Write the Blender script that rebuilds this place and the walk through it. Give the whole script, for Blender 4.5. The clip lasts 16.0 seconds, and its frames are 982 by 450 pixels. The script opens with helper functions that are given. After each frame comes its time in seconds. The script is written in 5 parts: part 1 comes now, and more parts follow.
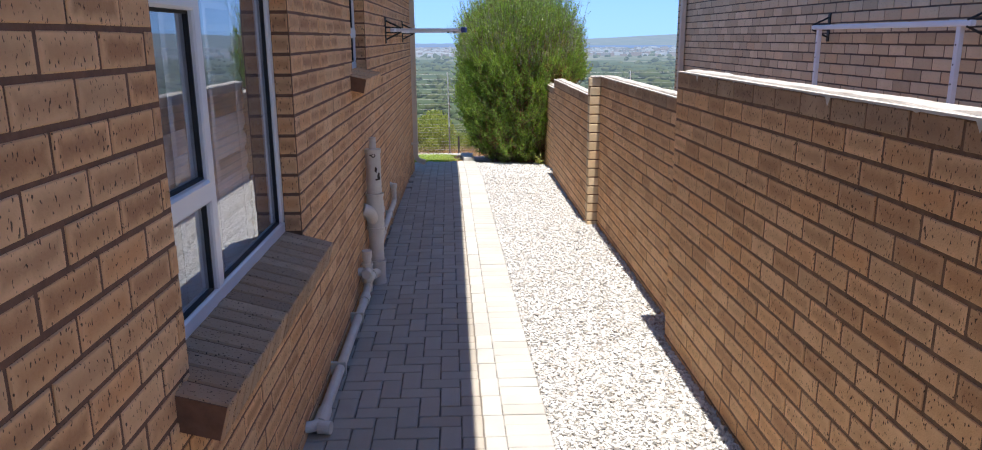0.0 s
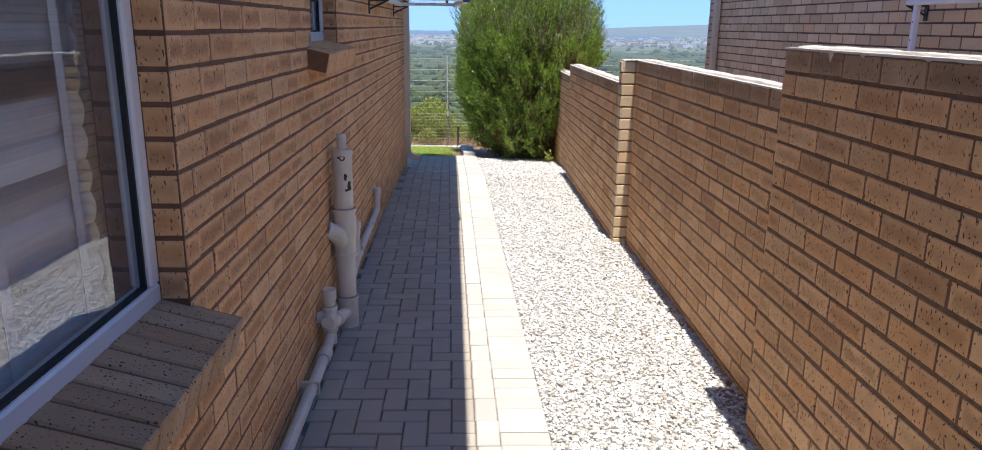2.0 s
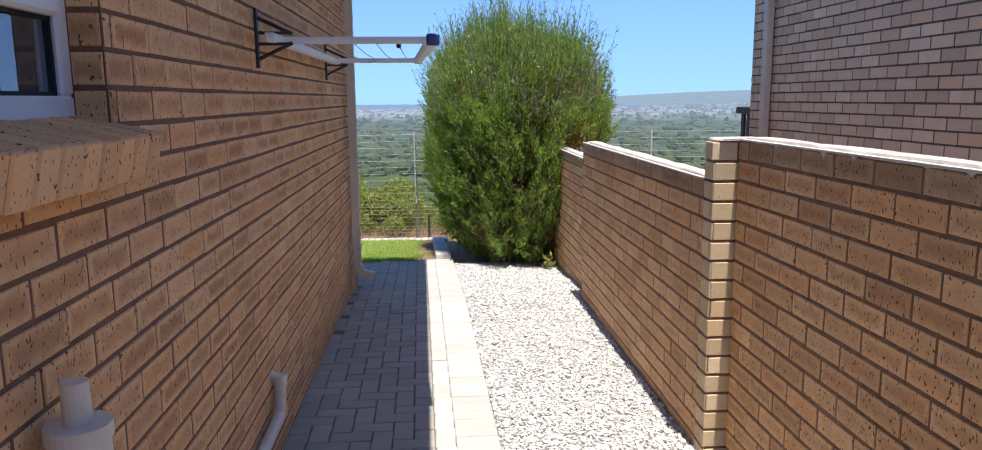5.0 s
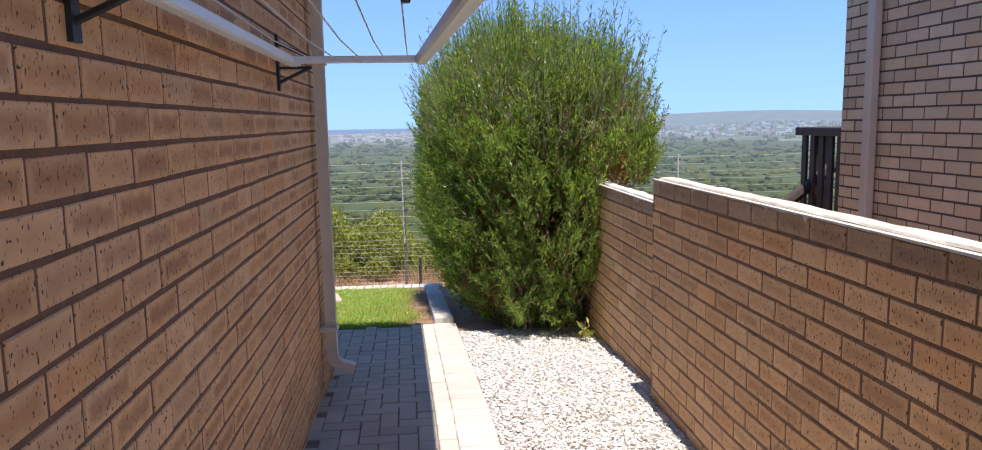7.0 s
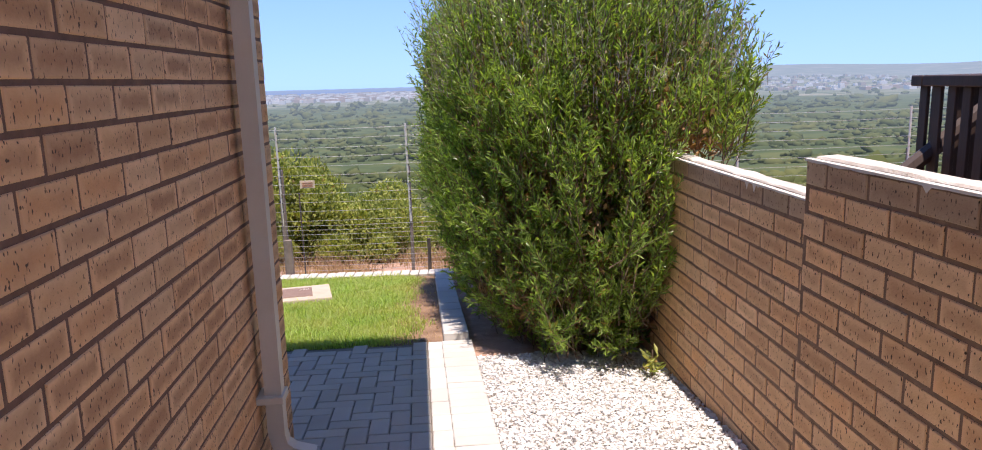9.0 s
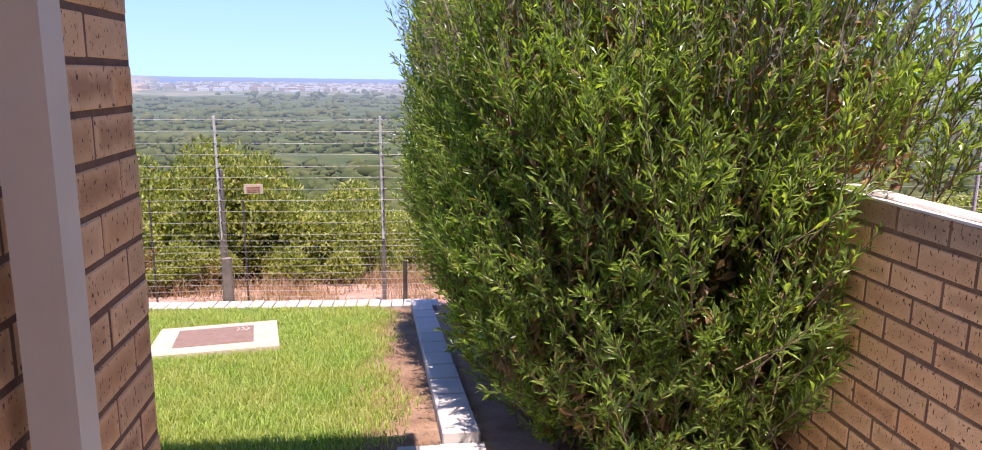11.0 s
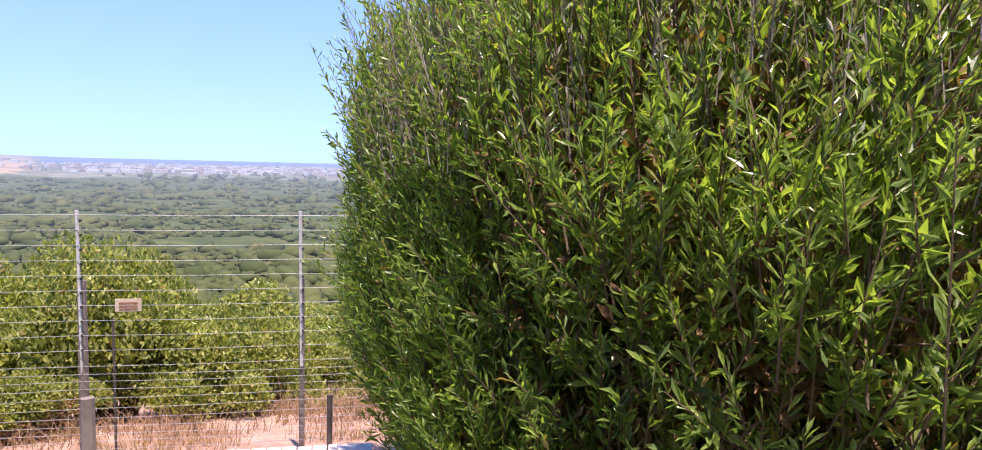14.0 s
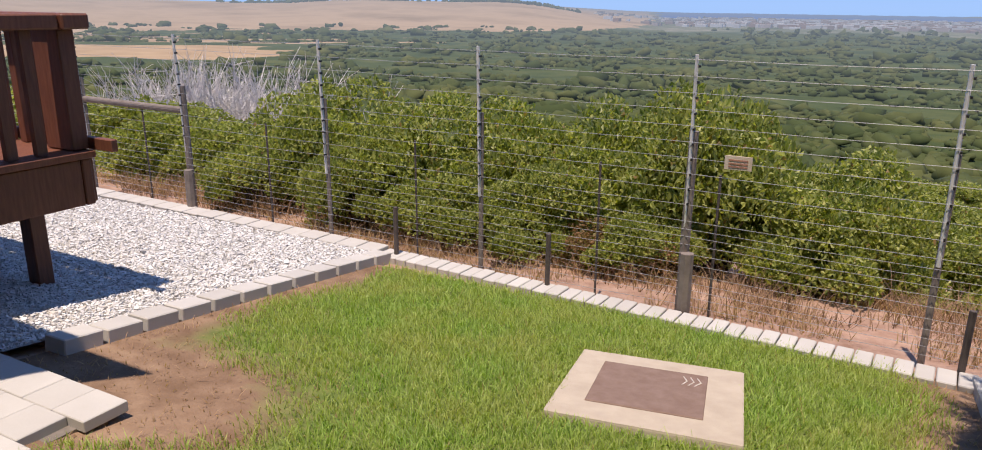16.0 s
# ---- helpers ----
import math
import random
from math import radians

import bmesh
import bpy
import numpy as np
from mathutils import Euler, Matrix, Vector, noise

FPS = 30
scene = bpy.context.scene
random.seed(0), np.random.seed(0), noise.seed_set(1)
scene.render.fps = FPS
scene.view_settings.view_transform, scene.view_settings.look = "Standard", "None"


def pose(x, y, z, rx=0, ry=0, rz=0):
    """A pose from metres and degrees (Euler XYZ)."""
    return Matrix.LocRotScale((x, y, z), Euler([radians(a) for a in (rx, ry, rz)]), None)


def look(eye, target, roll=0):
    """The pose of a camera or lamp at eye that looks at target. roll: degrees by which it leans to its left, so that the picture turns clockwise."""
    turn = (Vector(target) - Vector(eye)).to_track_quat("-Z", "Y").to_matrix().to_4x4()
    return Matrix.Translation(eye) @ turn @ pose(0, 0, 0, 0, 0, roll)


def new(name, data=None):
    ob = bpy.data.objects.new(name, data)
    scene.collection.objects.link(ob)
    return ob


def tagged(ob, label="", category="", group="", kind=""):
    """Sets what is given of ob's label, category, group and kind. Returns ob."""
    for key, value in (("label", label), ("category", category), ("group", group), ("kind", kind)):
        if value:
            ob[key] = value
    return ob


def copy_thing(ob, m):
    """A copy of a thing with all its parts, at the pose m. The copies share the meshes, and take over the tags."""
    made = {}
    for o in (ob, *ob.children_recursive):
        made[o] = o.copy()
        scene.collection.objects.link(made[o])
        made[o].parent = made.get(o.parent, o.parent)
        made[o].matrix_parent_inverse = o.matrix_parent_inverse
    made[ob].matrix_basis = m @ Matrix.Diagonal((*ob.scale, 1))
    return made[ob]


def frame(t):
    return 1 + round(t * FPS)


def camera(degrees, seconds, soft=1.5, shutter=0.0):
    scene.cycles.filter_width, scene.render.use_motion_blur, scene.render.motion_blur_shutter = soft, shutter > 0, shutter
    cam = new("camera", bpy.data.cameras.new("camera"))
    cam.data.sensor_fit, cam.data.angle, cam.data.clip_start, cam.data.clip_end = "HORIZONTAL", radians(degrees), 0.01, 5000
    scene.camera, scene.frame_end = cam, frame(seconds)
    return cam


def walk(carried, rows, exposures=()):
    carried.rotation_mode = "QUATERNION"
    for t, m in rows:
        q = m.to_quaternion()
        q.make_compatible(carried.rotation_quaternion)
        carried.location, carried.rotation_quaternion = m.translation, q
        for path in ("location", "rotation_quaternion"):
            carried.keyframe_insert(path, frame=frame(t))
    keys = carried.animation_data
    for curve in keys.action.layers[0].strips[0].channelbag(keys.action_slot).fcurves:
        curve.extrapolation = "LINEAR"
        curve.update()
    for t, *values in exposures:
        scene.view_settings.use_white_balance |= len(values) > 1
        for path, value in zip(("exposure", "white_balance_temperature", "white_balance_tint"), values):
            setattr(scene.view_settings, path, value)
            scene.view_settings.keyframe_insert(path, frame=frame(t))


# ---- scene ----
cam = camera(66.2, 16.0, soft=1.0)
PATH = [
    (0, (-0.19, -7.036, 1.764), (-0.121, -5.097, 1.281), -0.3),
    (0.5, (-0.221, -6.768, 1.717), (-0.141, -4.83, 1.229), -1.2),
    (1, (-0.212, -6.457, 1.685), (0.01, -4.506, 1.303), -0.7),
    (1.5, (-0.209, -6.054, 1.649), (-0.127, -4.114, 1.17), 1.3),
    (2, (-0.194, -5.673, 1.643), (-0.12, -3.741, 1.131), 0.8),
    (2.5, (-0.204, -5.363, 1.65), (-0.052, -3.441, 1.117), -1.9),
    (3, (-0.184, -4.998, 1.61), (-0.007, -3.067, 1.123), -1.0),
    (3.5, (-0.158, -4.622, 1.608), (-0.036, -2.702, 1.059), -0.6),
    (4, (-0.157, -4.101, 1.628), (0.025, -2.174, 1.125), -4.1),
    (4.5, (-0.158, -3.568, 1.602), (-0.03, -1.61, 1.212), -0.6),
    (7, (-0.314, -1.219, 1.566), (-0.121, 0.753, 1.294), -1.0),
    (7.5, (-0.321, -0.785, 1.564), (-0.134, 1.177, 1.225), 0.0),
    (8, (-0.296, -0.374, 1.571), (-0.058, 1.582, 1.23), -3.4),
    (8.5, (-0.195, 0.036, 1.548), (-0.059, 1.997, 1.179), -1.8),
    (11, (-0.405, 2.211, 1.432), (-0.148, 4.155, 1.042), 0.8),
    (11.5, (-0.401, 2.479, 1.427), (-0.153, 4.42, 1.016), 1.6),
    (12, (-0.433, 2.807, 1.387), (-0.094, 4.726, 0.937), 0.4),
    (12.5, (-0.432, 3.132, 1.388), (-0.092, 5.067, 1.015), 1.9),
    (13, (-0.501, 3.341, 1.456), (-0.092, 5.292, 1.29), 3.3),
    (13.5, (-0.574, 3.52, 1.434), (-0.037, 5.436, 1.238), 3.8),
    (14, (-0.558, 3.62, 1.437), (-0.052, 5.548, 1.271), 1.5),
    (14.5, (-0.594, 3.837, 1.412), (-0.453, 5.811, 1.12), 0.7),
    (15, (-0.714, 4.102, 1.372), (-1.05, 6.045, 1.037), -3.1),
    (15.5, (-0.77, 4.248, 1.347), (-1.455, 6.104, 1.05), -1.7),
    (16, (-0.839, 4.389, 1.327), (-1.743, 6.082, 0.765), 0.7),
]
walk(cam, [(t, look(eye, target, roll)) for t, eye, target, roll in PATH],
     [(0.0, 1.9, 6350, 11), (4.5, 1.87, 6350, 11), (8.5, 1.93, 6800, 20), (11.0, 2.25, 6800, 31), (12.5, 2.3, 6700, 33), (14.5, 2.32, 6800, 33), (15.5, 1.65, 7000, 21), (16.0, 1.45, 7100, 20)])

# ---- light ----
SUN_WAY = Vector((0.035, -0.24, 1.0)).normalized()      # towards the sun
world = bpy.data.worlds.new("sky")
scene.world = world
world.use_nodes = True
wn = world.node_tree.nodes
sky = wn.new("ShaderNodeTexSky")
sky.sky_type = "NISHITA"
sky.sun_disc = False
sky.sun_elevation = math.asin(SUN_WAY.z)
sky.sun_rotation = math.atan2(SUN_WAY.x, SUN_WAY.y)
sky.altitude = 1500
sky.air_density = 0.75
sky.dust_density = 0.15
sky.ozone_density = 4.0
wn["Background"].inputs["Strength"].default_value = 0.145
tint = wn.new("ShaderNodeMix")
tint.data_type, tint.blend_type = "RGBA", "MULTIPLY"
tint.inputs[0].default_value = 1.0
tint.inputs[7].default_value = (0.60, 0.82, 1.15, 1.0)
world.node_tree.links.new(sky.outputs[0], tint.inputs[6])
# hazy air: c * m / (c + m) holds the sky's brightest parts down and keeps its gradient
over, under, calm = (wn.new("ShaderNodeVectorMath") for _ in range(3))
over.operation, under.operation, calm.operation = "MULTIPLY", "ADD", "DIVIDE"
over.inputs[1].default_value = under.inputs[1].default_value = (1.08, 2.0, 3.9)
for a, b in ((tint.outputs[2], over.inputs[0]), (tint.outputs[2], under.inputs[0]), (over.outputs[0], calm.inputs[0]),
             (under.outputs[0], calm.inputs[1]), (calm.outputs[0], wn["Background"].inputs["Color"])):
    world.node_tree.links.new(a, b)
sun_data = bpy.data.lights.new("sun", "SUN")
sun_data.energy = 2.1
sun_data.angle = radians(0.53)
sun_data.color = (1.0, 0.94, 0.85)
sun = new("sun", sun_data)
sun.matrix_world = look(SUN_WAY * 30, (0, 0, 0))

# ---- materials ----


class Nodes:
    """A small builder of node materials."""

    def __init__(self, name, rough=0.8, metal=0.0, spec=0.5):
        self.m = bpy.data.materials.new(name)
        self.m.use_nodes = True
        self.t = self.m.node_tree
        self.b = self.t.nodes["Principled BSDF"]
        self.b.inputs["Roughness"].default_value = rough
        self.b.inputs["Metallic"].default_value = metal
        self.b.inputs["Specular IOR Level"].default_value = spec

    def n(self, kind, **sets):
        node = self.t.nodes.new(kind)
        for k, v in sets.items():
            node.inputs[k].default_value = v
        return node

    def link(self, a, b):
        self.t.links.new(a, b)

    def pos(self):
        return self.n("ShaderNodeNewGeometry").outputs["Position"]

    def noise(self, scale, detail=3.0, rough=0.55, vec=None):
        k = self.n("ShaderNodeTexNoise", Scale=scale, Detail=detail, Roughness=rough)
        self.link(vec or self.pos(), k.inputs["Vector"])
        return k.outputs["Fac"]

    def ramp(self, fac, stops):
        r = self.n("ShaderNodeValToRGB")
        while len(r.color_ramp.elements) < len(stops):
            r.color_ramp.elements.new(0.5)
        for e, (p, c) in zip(r.color_ramp.elements, stops):
            e.position = p
            e.color = (*c, 1.0) if not isinstance(c, (int, float)) else (c, c, c, 1.0)
        self.link(fac, r.inputs["Fac"])
        return r.outputs["Color"]

    def mix(self, fac, a, b, how="MIX"):
        k = self.n("ShaderNodeMix")
        k.data_type = "RGBA"
        k.blend_type = how
        for v, i in ((fac, 0), (a, 6), (b, 7)):
            if isinstance(v, (int, float)):
                k.inputs[i].default_value = v if i == 0 else (v, v, v, 1)
            elif isinstance(v, tuple):
                k.inputs[i].default_value = (*v, 1.0)
            else:
                self.link(v, k.inputs[i])
        return k.outputs[2]

    def math(self, op, a, b=None, clamp=False):
        k = self.n("ShaderNodeMath")
        k.operation, k.use_clamp = op, clamp
        for v, i in ((a, 0), (b, 1)):
            if isinstance(v, (int, float)):
                k.inputs[i].default_value = v
            elif v is not None:
                self.link(v, k.inputs[i])
        return k.outputs[0]

    def rand(self):
        """A number of its own for every piece, joined or not."""
        a = self.n("ShaderNodeObjectInfo").outputs["Random"]
        g = self.n("ShaderNodeNewGeometry").outputs["Random Per Island"]
        return self.math("FRACT", self.math("ADD", a, g))

    def color(self, c):
        if isinstance(c, tuple):
            self.b.inputs["Base Color"].default_value = (*c, 1.0)
        else:
            self.link(c, self.b.inputs["Base Color"])
        return self

    def bump(self, fac, strength=0.4, dist=0.01):
        k = self.n("ShaderNodeBump", Strength=strength, Distance=dist)
        self.link(fac, k.inputs["Height"])
        self.link(k.outputs[0], self.b.inputs["Normal"])
        return self

    def rough(self, fac, lo, hi):
        self.link(self.ramp(fac, [(0.3, lo), (0.7, hi)]), self.b.inputs["Roughness"])
        return self


def brick_material(name, pale, mid, dark, speck, flash=0.0):
    k = Nodes(name, 0.85, spec=0.3)
    warm = (mid[0] * 0.98, mid[1] * 0.84, mid[2] * 0.72)
    tone = k.ramp(k.rand(), [(0.0, dark), (0.2, mid), (0.45, warm), (0.62, pale), (0.85, pale), (1.0, mid)])
    each_tone = k.ramp(k.math("FRACT", k.math("MULTIPLY", k.rand(), 3.71)), [(0.0, 0.70), (0.35, 0.92), (0.8, 1.06), (1.0, 1.14)])
    tone = k.mix(1.0, tone, each_tone, "MULTIPLY")
    cloud = k.ramp(k.noise(9.0, 4, 0.6), [(0.35, 0.0), (0.7, 1.0)])
    c = k.mix(k.math("MULTIPLY", cloud, 0.55), tone, dark)
    big = k.ramp(k.noise(1.1, 2), [(0.35, 0.0), (0.75, 1.0)])
    c = k.mix(k.math("MULTIPLY", big, 0.25), c, dark)
    if flash:
        uv = k.n("ShaderNodeSeparateXYZ")
        k.link(k.n("ShaderNodeUVMap").outputs[0], uv.inputs[0])
        du = k.math("MULTIPLY", k.math("SUBTRACT", 0.5, k.math("ABSOLUTE", k.math("SUBTRACT", uv.outputs[0], 0.5))), 0.222)
        dv = k.math("MULTIPLY", k.math("SUBTRACT", 0.5, k.math("ABSOLUTE", k.math("SUBTRACT", uv.outputs[1], 0.5))), 0.073)
        d = k.math("ADD", k.math("MINIMUM", du, dv), k.math("MULTIPLY", k.math("SUBTRACT", k.noise(26.0, 3, 0.6), 0.5), 0.035))
        core = k.ramp(k.math("DIVIDE", d, 0.036), [(0.12, 0.0), (0.8, 1.0)])
        each = k.ramp(k.math("FRACT", k.math("MULTIPLY", k.rand(), 7.31)), [(0.3, 0.05), (0.95, 1.0)])
        c = k.mix(k.math("MULTIPLY", k.math("SUBTRACT", 1.0, core), 0.5 * flash), c, pale)
        c = k.mix(k.math("MULTIPLY", k.math("MULTIPLY", core, each), flash), c, tuple(v * 0.78 for v in dark))
    grain = k.noise(140.0, 2, 0.7)
    c = k.mix(k.math("MULTIPLY", grain, 0.25), c, pale)
    st = k.n("ShaderNodeMapping")
    st.inputs["Scale"].default_value = (1.0, 1.0, 0.5)
    k.link(k.pos(), st.inputs["Vector"])
    spots = k.ramp(k.noise(150.0, 1, 0.4, st.outputs[0]), [(0.652, 0.0), (0.705, 1.0)])
    c = k.mix(k.math("MULTIPLY", spots, speck), c, (0.035, 0.022, 0.015))
    k.color(c)
    return k.bump(k.math("ADD", k.math("MULTIPLY", spots, -1.2), grain), 0.5, 0.004).m


M_BRICK = brick_material("flashed_brown_face_brick", (0.80, 0.50, 0.265), (0.72, 0.41, 0.19), (0.47, 0.225, 0.10), 0.85, 0.9)
M_BRICK_WALL = brick_material("brown_face_brick", (0.80, 0.515, 0.285), (0.72, 0.435, 0.22), (0.48, 0.25, 0.12), 0.9, 0.6)
M_BRICK_TOP = brick_material("rain_stained_face_brick", (0.50, 0.35, 0.225), (0.42, 0.275, 0.165), (0.24, 0.145, 0.09), 0.9, 0.5)
M_BRICK_PALE = brick_material("pale_face_brick", (0.74, 0.585, 0.385), (0.66, 0.51, 0.325), (0.56, 0.42, 0.26), 0.3)


def plain(name, a, b, scale, rough=0.8, metal=0.0, bump=0.3, dist=0.003, fine=120.0):
    k = Nodes(name, rough, metal)
    n1, n2 = k.noise(scale, 4, 0.6), k.noise(fine, 2, 0.6)
    k.color(k.mix(k.math("MULTIPLY", n2, 0.3), k.ramp(n1, [(0.3, a), (0.7, b)]), a))
    return k.bump(k.math("ADD", n1, n2), bump, dist).m


M_MORTAR = plain("brown_mortar", (0.20, 0.105, 0.062), (0.125, 0.064, 0.037), 22.0, 0.95, bump=0.6)
M_MORTAR_PALE = plain("grey_brown_mortar", (0.13, 0.09, 0.065), (0.085, 0.058, 0.042), 22.0, 0.95, bump=0.6)
M_COPING = plain("weathered_white_plaster", (0.62, 0.57, 0.50), (0.36, 0.31, 0.255), 9.0, 0.9, bump=0.6, dist=0.006)
M_MORTAR_WALL = plain("garden_wall_mortar", (0.235, 0.14, 0.085), (0.14, 0.08, 0.05), 26.0, 0.95, bump=0.7)
M_DRIP = plain("cement_smear", (0.66, 0.62, 0.55), (0.5, 0.46, 0.4), 14.0, 0.9)
M_PVC = plain("dull_white_plastic", (0.70, 0.66, 0.58), (0.56, 0.50, 0.42), 7.0, 0.45, bump=0.1)
M_PAINT_WHITE = plain("white_powder_coat", (0.78, 0.79, 0.80), (0.72, 0.73, 0.74), 5.0, 0.35, bump=0.05)
M_DOWNPIPE = plain("cream_painted_metal", (0.64, 0.56, 0.44), (0.55, 0.47, 0.36), 5.0, 0.5, bump=0.1)
M_BLACK = plain("black_painted_steel", (0.016, 0.016, 0.017), (0.03, 0.027, 0.025), 20.0, 0.5, bump=0.2)
M_RUBBER = plain("black_rubber", (0.012, 0.012, 0.013), (0.02, 0.02, 0.02), 20.0, 0.7)
M_BLUE = plain("blue_plastic_cap", (0.02, 0.035, 0.16), (0.03, 0.045, 0.2), 20.0, 0.4)
M_LINE = plain("pale_washing_line", (0.62, 0.60, 0.55), (0.5, 0.48, 0.44), 40.0, 0.7)
M_CHIP = plain("chipped_dark_patch", (0.05, 0.035, 0.025), (0.09, 0.06, 0.04), 60.0, 0.9)
M_RUST = plain("rusty_cast_iron", (0.17, 0.105, 0.075), (0.23, 0.155, 0.12), 16.0, 0.8, bump=0.5)
M_CONCRETE = plain("pale_concrete", (0.46, 0.39, 0.30), (0.37, 0.305, 0.23), 7.0, 0.95, bump=0.5, dist=0.005)
M_GALV = plain("galvanised_steel", (0.50, 0.50, 0.49), (0.38, 0.375, 0.36), 12.0, 0.45, 0.6, bump=0.15)
M_ROD = plain("pale_grey_rod", (0.68, 0.67, 0.63), (0.55, 0.53, 0.49), 9.0, 0.5)
M_POST = plain("weathered_grey_post", (0.24, 0.20, 0.17), (0.15, 0.12, 0.10), 14.0, 0.85, bump=0.5)
M_DROPPER = plain("dark_steel_dropper", (0.07, 0.055, 0.05), (0.11, 0.085, 0.07), 20.0, 0.8)
M_SIGN = plain("sun_bleached_sign", (0.62, 0.52, 0.40), (0.54, 0.42, 0.30), 18.0, 0.7)
M_SIGN_INK = plain("faded_red_ink", (0.36, 0.16, 0.10), (0.42, 0.22, 0.15), 30.0, 0.8)
M_BARK = plain("brown_bark", (0.12, 0.075, 0.045), (0.20, 0.14, 0.095), 25.0, 0.9, bump=0.6)
M_DEAD = plain("bleached_dead_twigs", (0.50, 0.46, 0.43), (0.66, 0.62, 0.59), 9.0, 0.9)
M_ROOF = plain("dark_roof_tile", (0.13, 0.10, 0.09), (0.19, 0.15, 0.13), 6.0, 0.8)
M_FASCIA = plain("white_fascia_paint", (0.72, 0.70, 0.66), (0.64, 0.62, 0.58), 5.0, 0.5)
# indoor dimness is put into this dark plaster colour
M_ROOM = plain("darkened_room_plaster", (0.15, 0.15, 0.155), (0.11, 0.11, 0.115), 3.0, 0.9)
M_BLIND = plain("pale_blind_fabric", (0.84, 0.85, 0.86), (0.78, 0.79, 0.80), 8.0, 0.8)


def wood_material(name, a, b):
    k = Nodes(name, 0.6)
    st = k.n("ShaderNodeMapping")
    st.inputs["Scale"].default_value = (1.0, 1.0, 0.12)
    k.link(k.pos(), st.inputs["Vector"])
    g = k.noise(60.0, 4, 0.6, st.outputs[0])
    c = k.ramp(g, [(0.3, a), (0.7, b)])
    k.color(k.mix(k.math("MULTIPLY", k.noise(3.0), 0.4), c, a))
    return k.bump(g, 0.3, 0.003).m


M_DECK = wood_material("red_brown_stained_timber", (0.115, 0.036, 0.018), (0.21, 0.075, 0.037))
M_DECK_DARK = wood_material("dark_brown_stained_timber", (0.035, 0.021, 0.016), (0.065, 0.04, 0.03))


def paver_material(name, a, b, stain):
    k = Nodes(name, 0.9, spec=0.3)
    c = k.ramp(k.rand(), [(0.0, a), (1.0, b)])
    c = k.mix(k.math("MULTIPLY", k.ramp(k.noise(2.2, 4, 0.6), [(0.4, 0.0), (0.75, 1.0)]), 0.45), c, stain)
    g = k.noise(160.0, 2, 0.7)
    c = k.mix(k.math("MULTIPLY", g, 0.35), c, stain)
    return k.color(c).bump(g, 0.5, 0.002).m


M_PAVER = paver_material("grey_concrete_paver", (0.48, 0.435, 0.37), (0.40, 0.36, 0.30), (0.28, 0.245, 0.195))
M_PAVER_EDGE = paver_material("pale_concrete_paver", (0.54, 0.52, 0.475), (0.46, 0.44, 0.40), (0.34, 0.315, 0.28))
M_JOINT = plain("sandy_joint", (0.20, 0.17, 0.14), (0.13, 0.11, 0.09), 30.0, 0.95)


def stone_material():
    k = Nodes("white_river_pebble", 0.75)
    c = k.ramp(k.rand(), [(0.0, (0.36, 0.33, 0.30)), (0.12, (0.51, 0.49, 0.455)), (0.5, (0.62, 0.605, 0.575)), (0.9, (0.72, 0.71, 0.685)), (1.0, (0.47, 0.41, 0.34))])
    k.color(k.mix(k.math("MULTIPLY", k.noise(90.0, 3), 0.35), c, (0.55, 0.52, 0.48)))
    return k.bump(k.noise(180.0, 2), 0.3, 0.002).m


M_STONE = stone_material()
M_GRIT = plain("grey_stone_grit", (0.50, 0.48, 0.44), (0.36, 0.34, 0.31), 60.0, 0.95, bump=0.8, dist=0.006)


def leaf_material(name, young, old, shade, glow=0.42, gloss=0.42, patch=None):
    k = Nodes(name, gloss, spec=0.5)
    c = k.ramp(k.rand(), [(0.0, shade), (0.35, old), (0.8, young), (0.965, young), (0.985, (0.30, 0.17, 0.06)), (1.0, (0.32, 0.26, 0.12))])
    c = k.mix(k.math("MULTIPLY", k.ramp(k.noise(2.5, 3), [(0.35, 0.0), (0.7, 1.0)]), 0.45 if patch is None else 0.7), c, patch or shade)
    k.color(c)
    tr = k.n("ShaderNodeBsdfTranslucent")
    k.link(k.mix(1.0, c, (1.5, 1.6, 0.5), "MULTIPLY"), tr.inputs["Color"])
    mx = k.n("ShaderNodeMixShader")
    mx.inputs[0].default_value = glow
    out = k.t.nodes["Material Output"]
    k.link(k.b.outputs[0], mx.inputs[1])
    k.link(tr.outputs[0], mx.inputs[2])
    k.link(mx.outputs[0], out.inputs["Surface"])
    return k.m


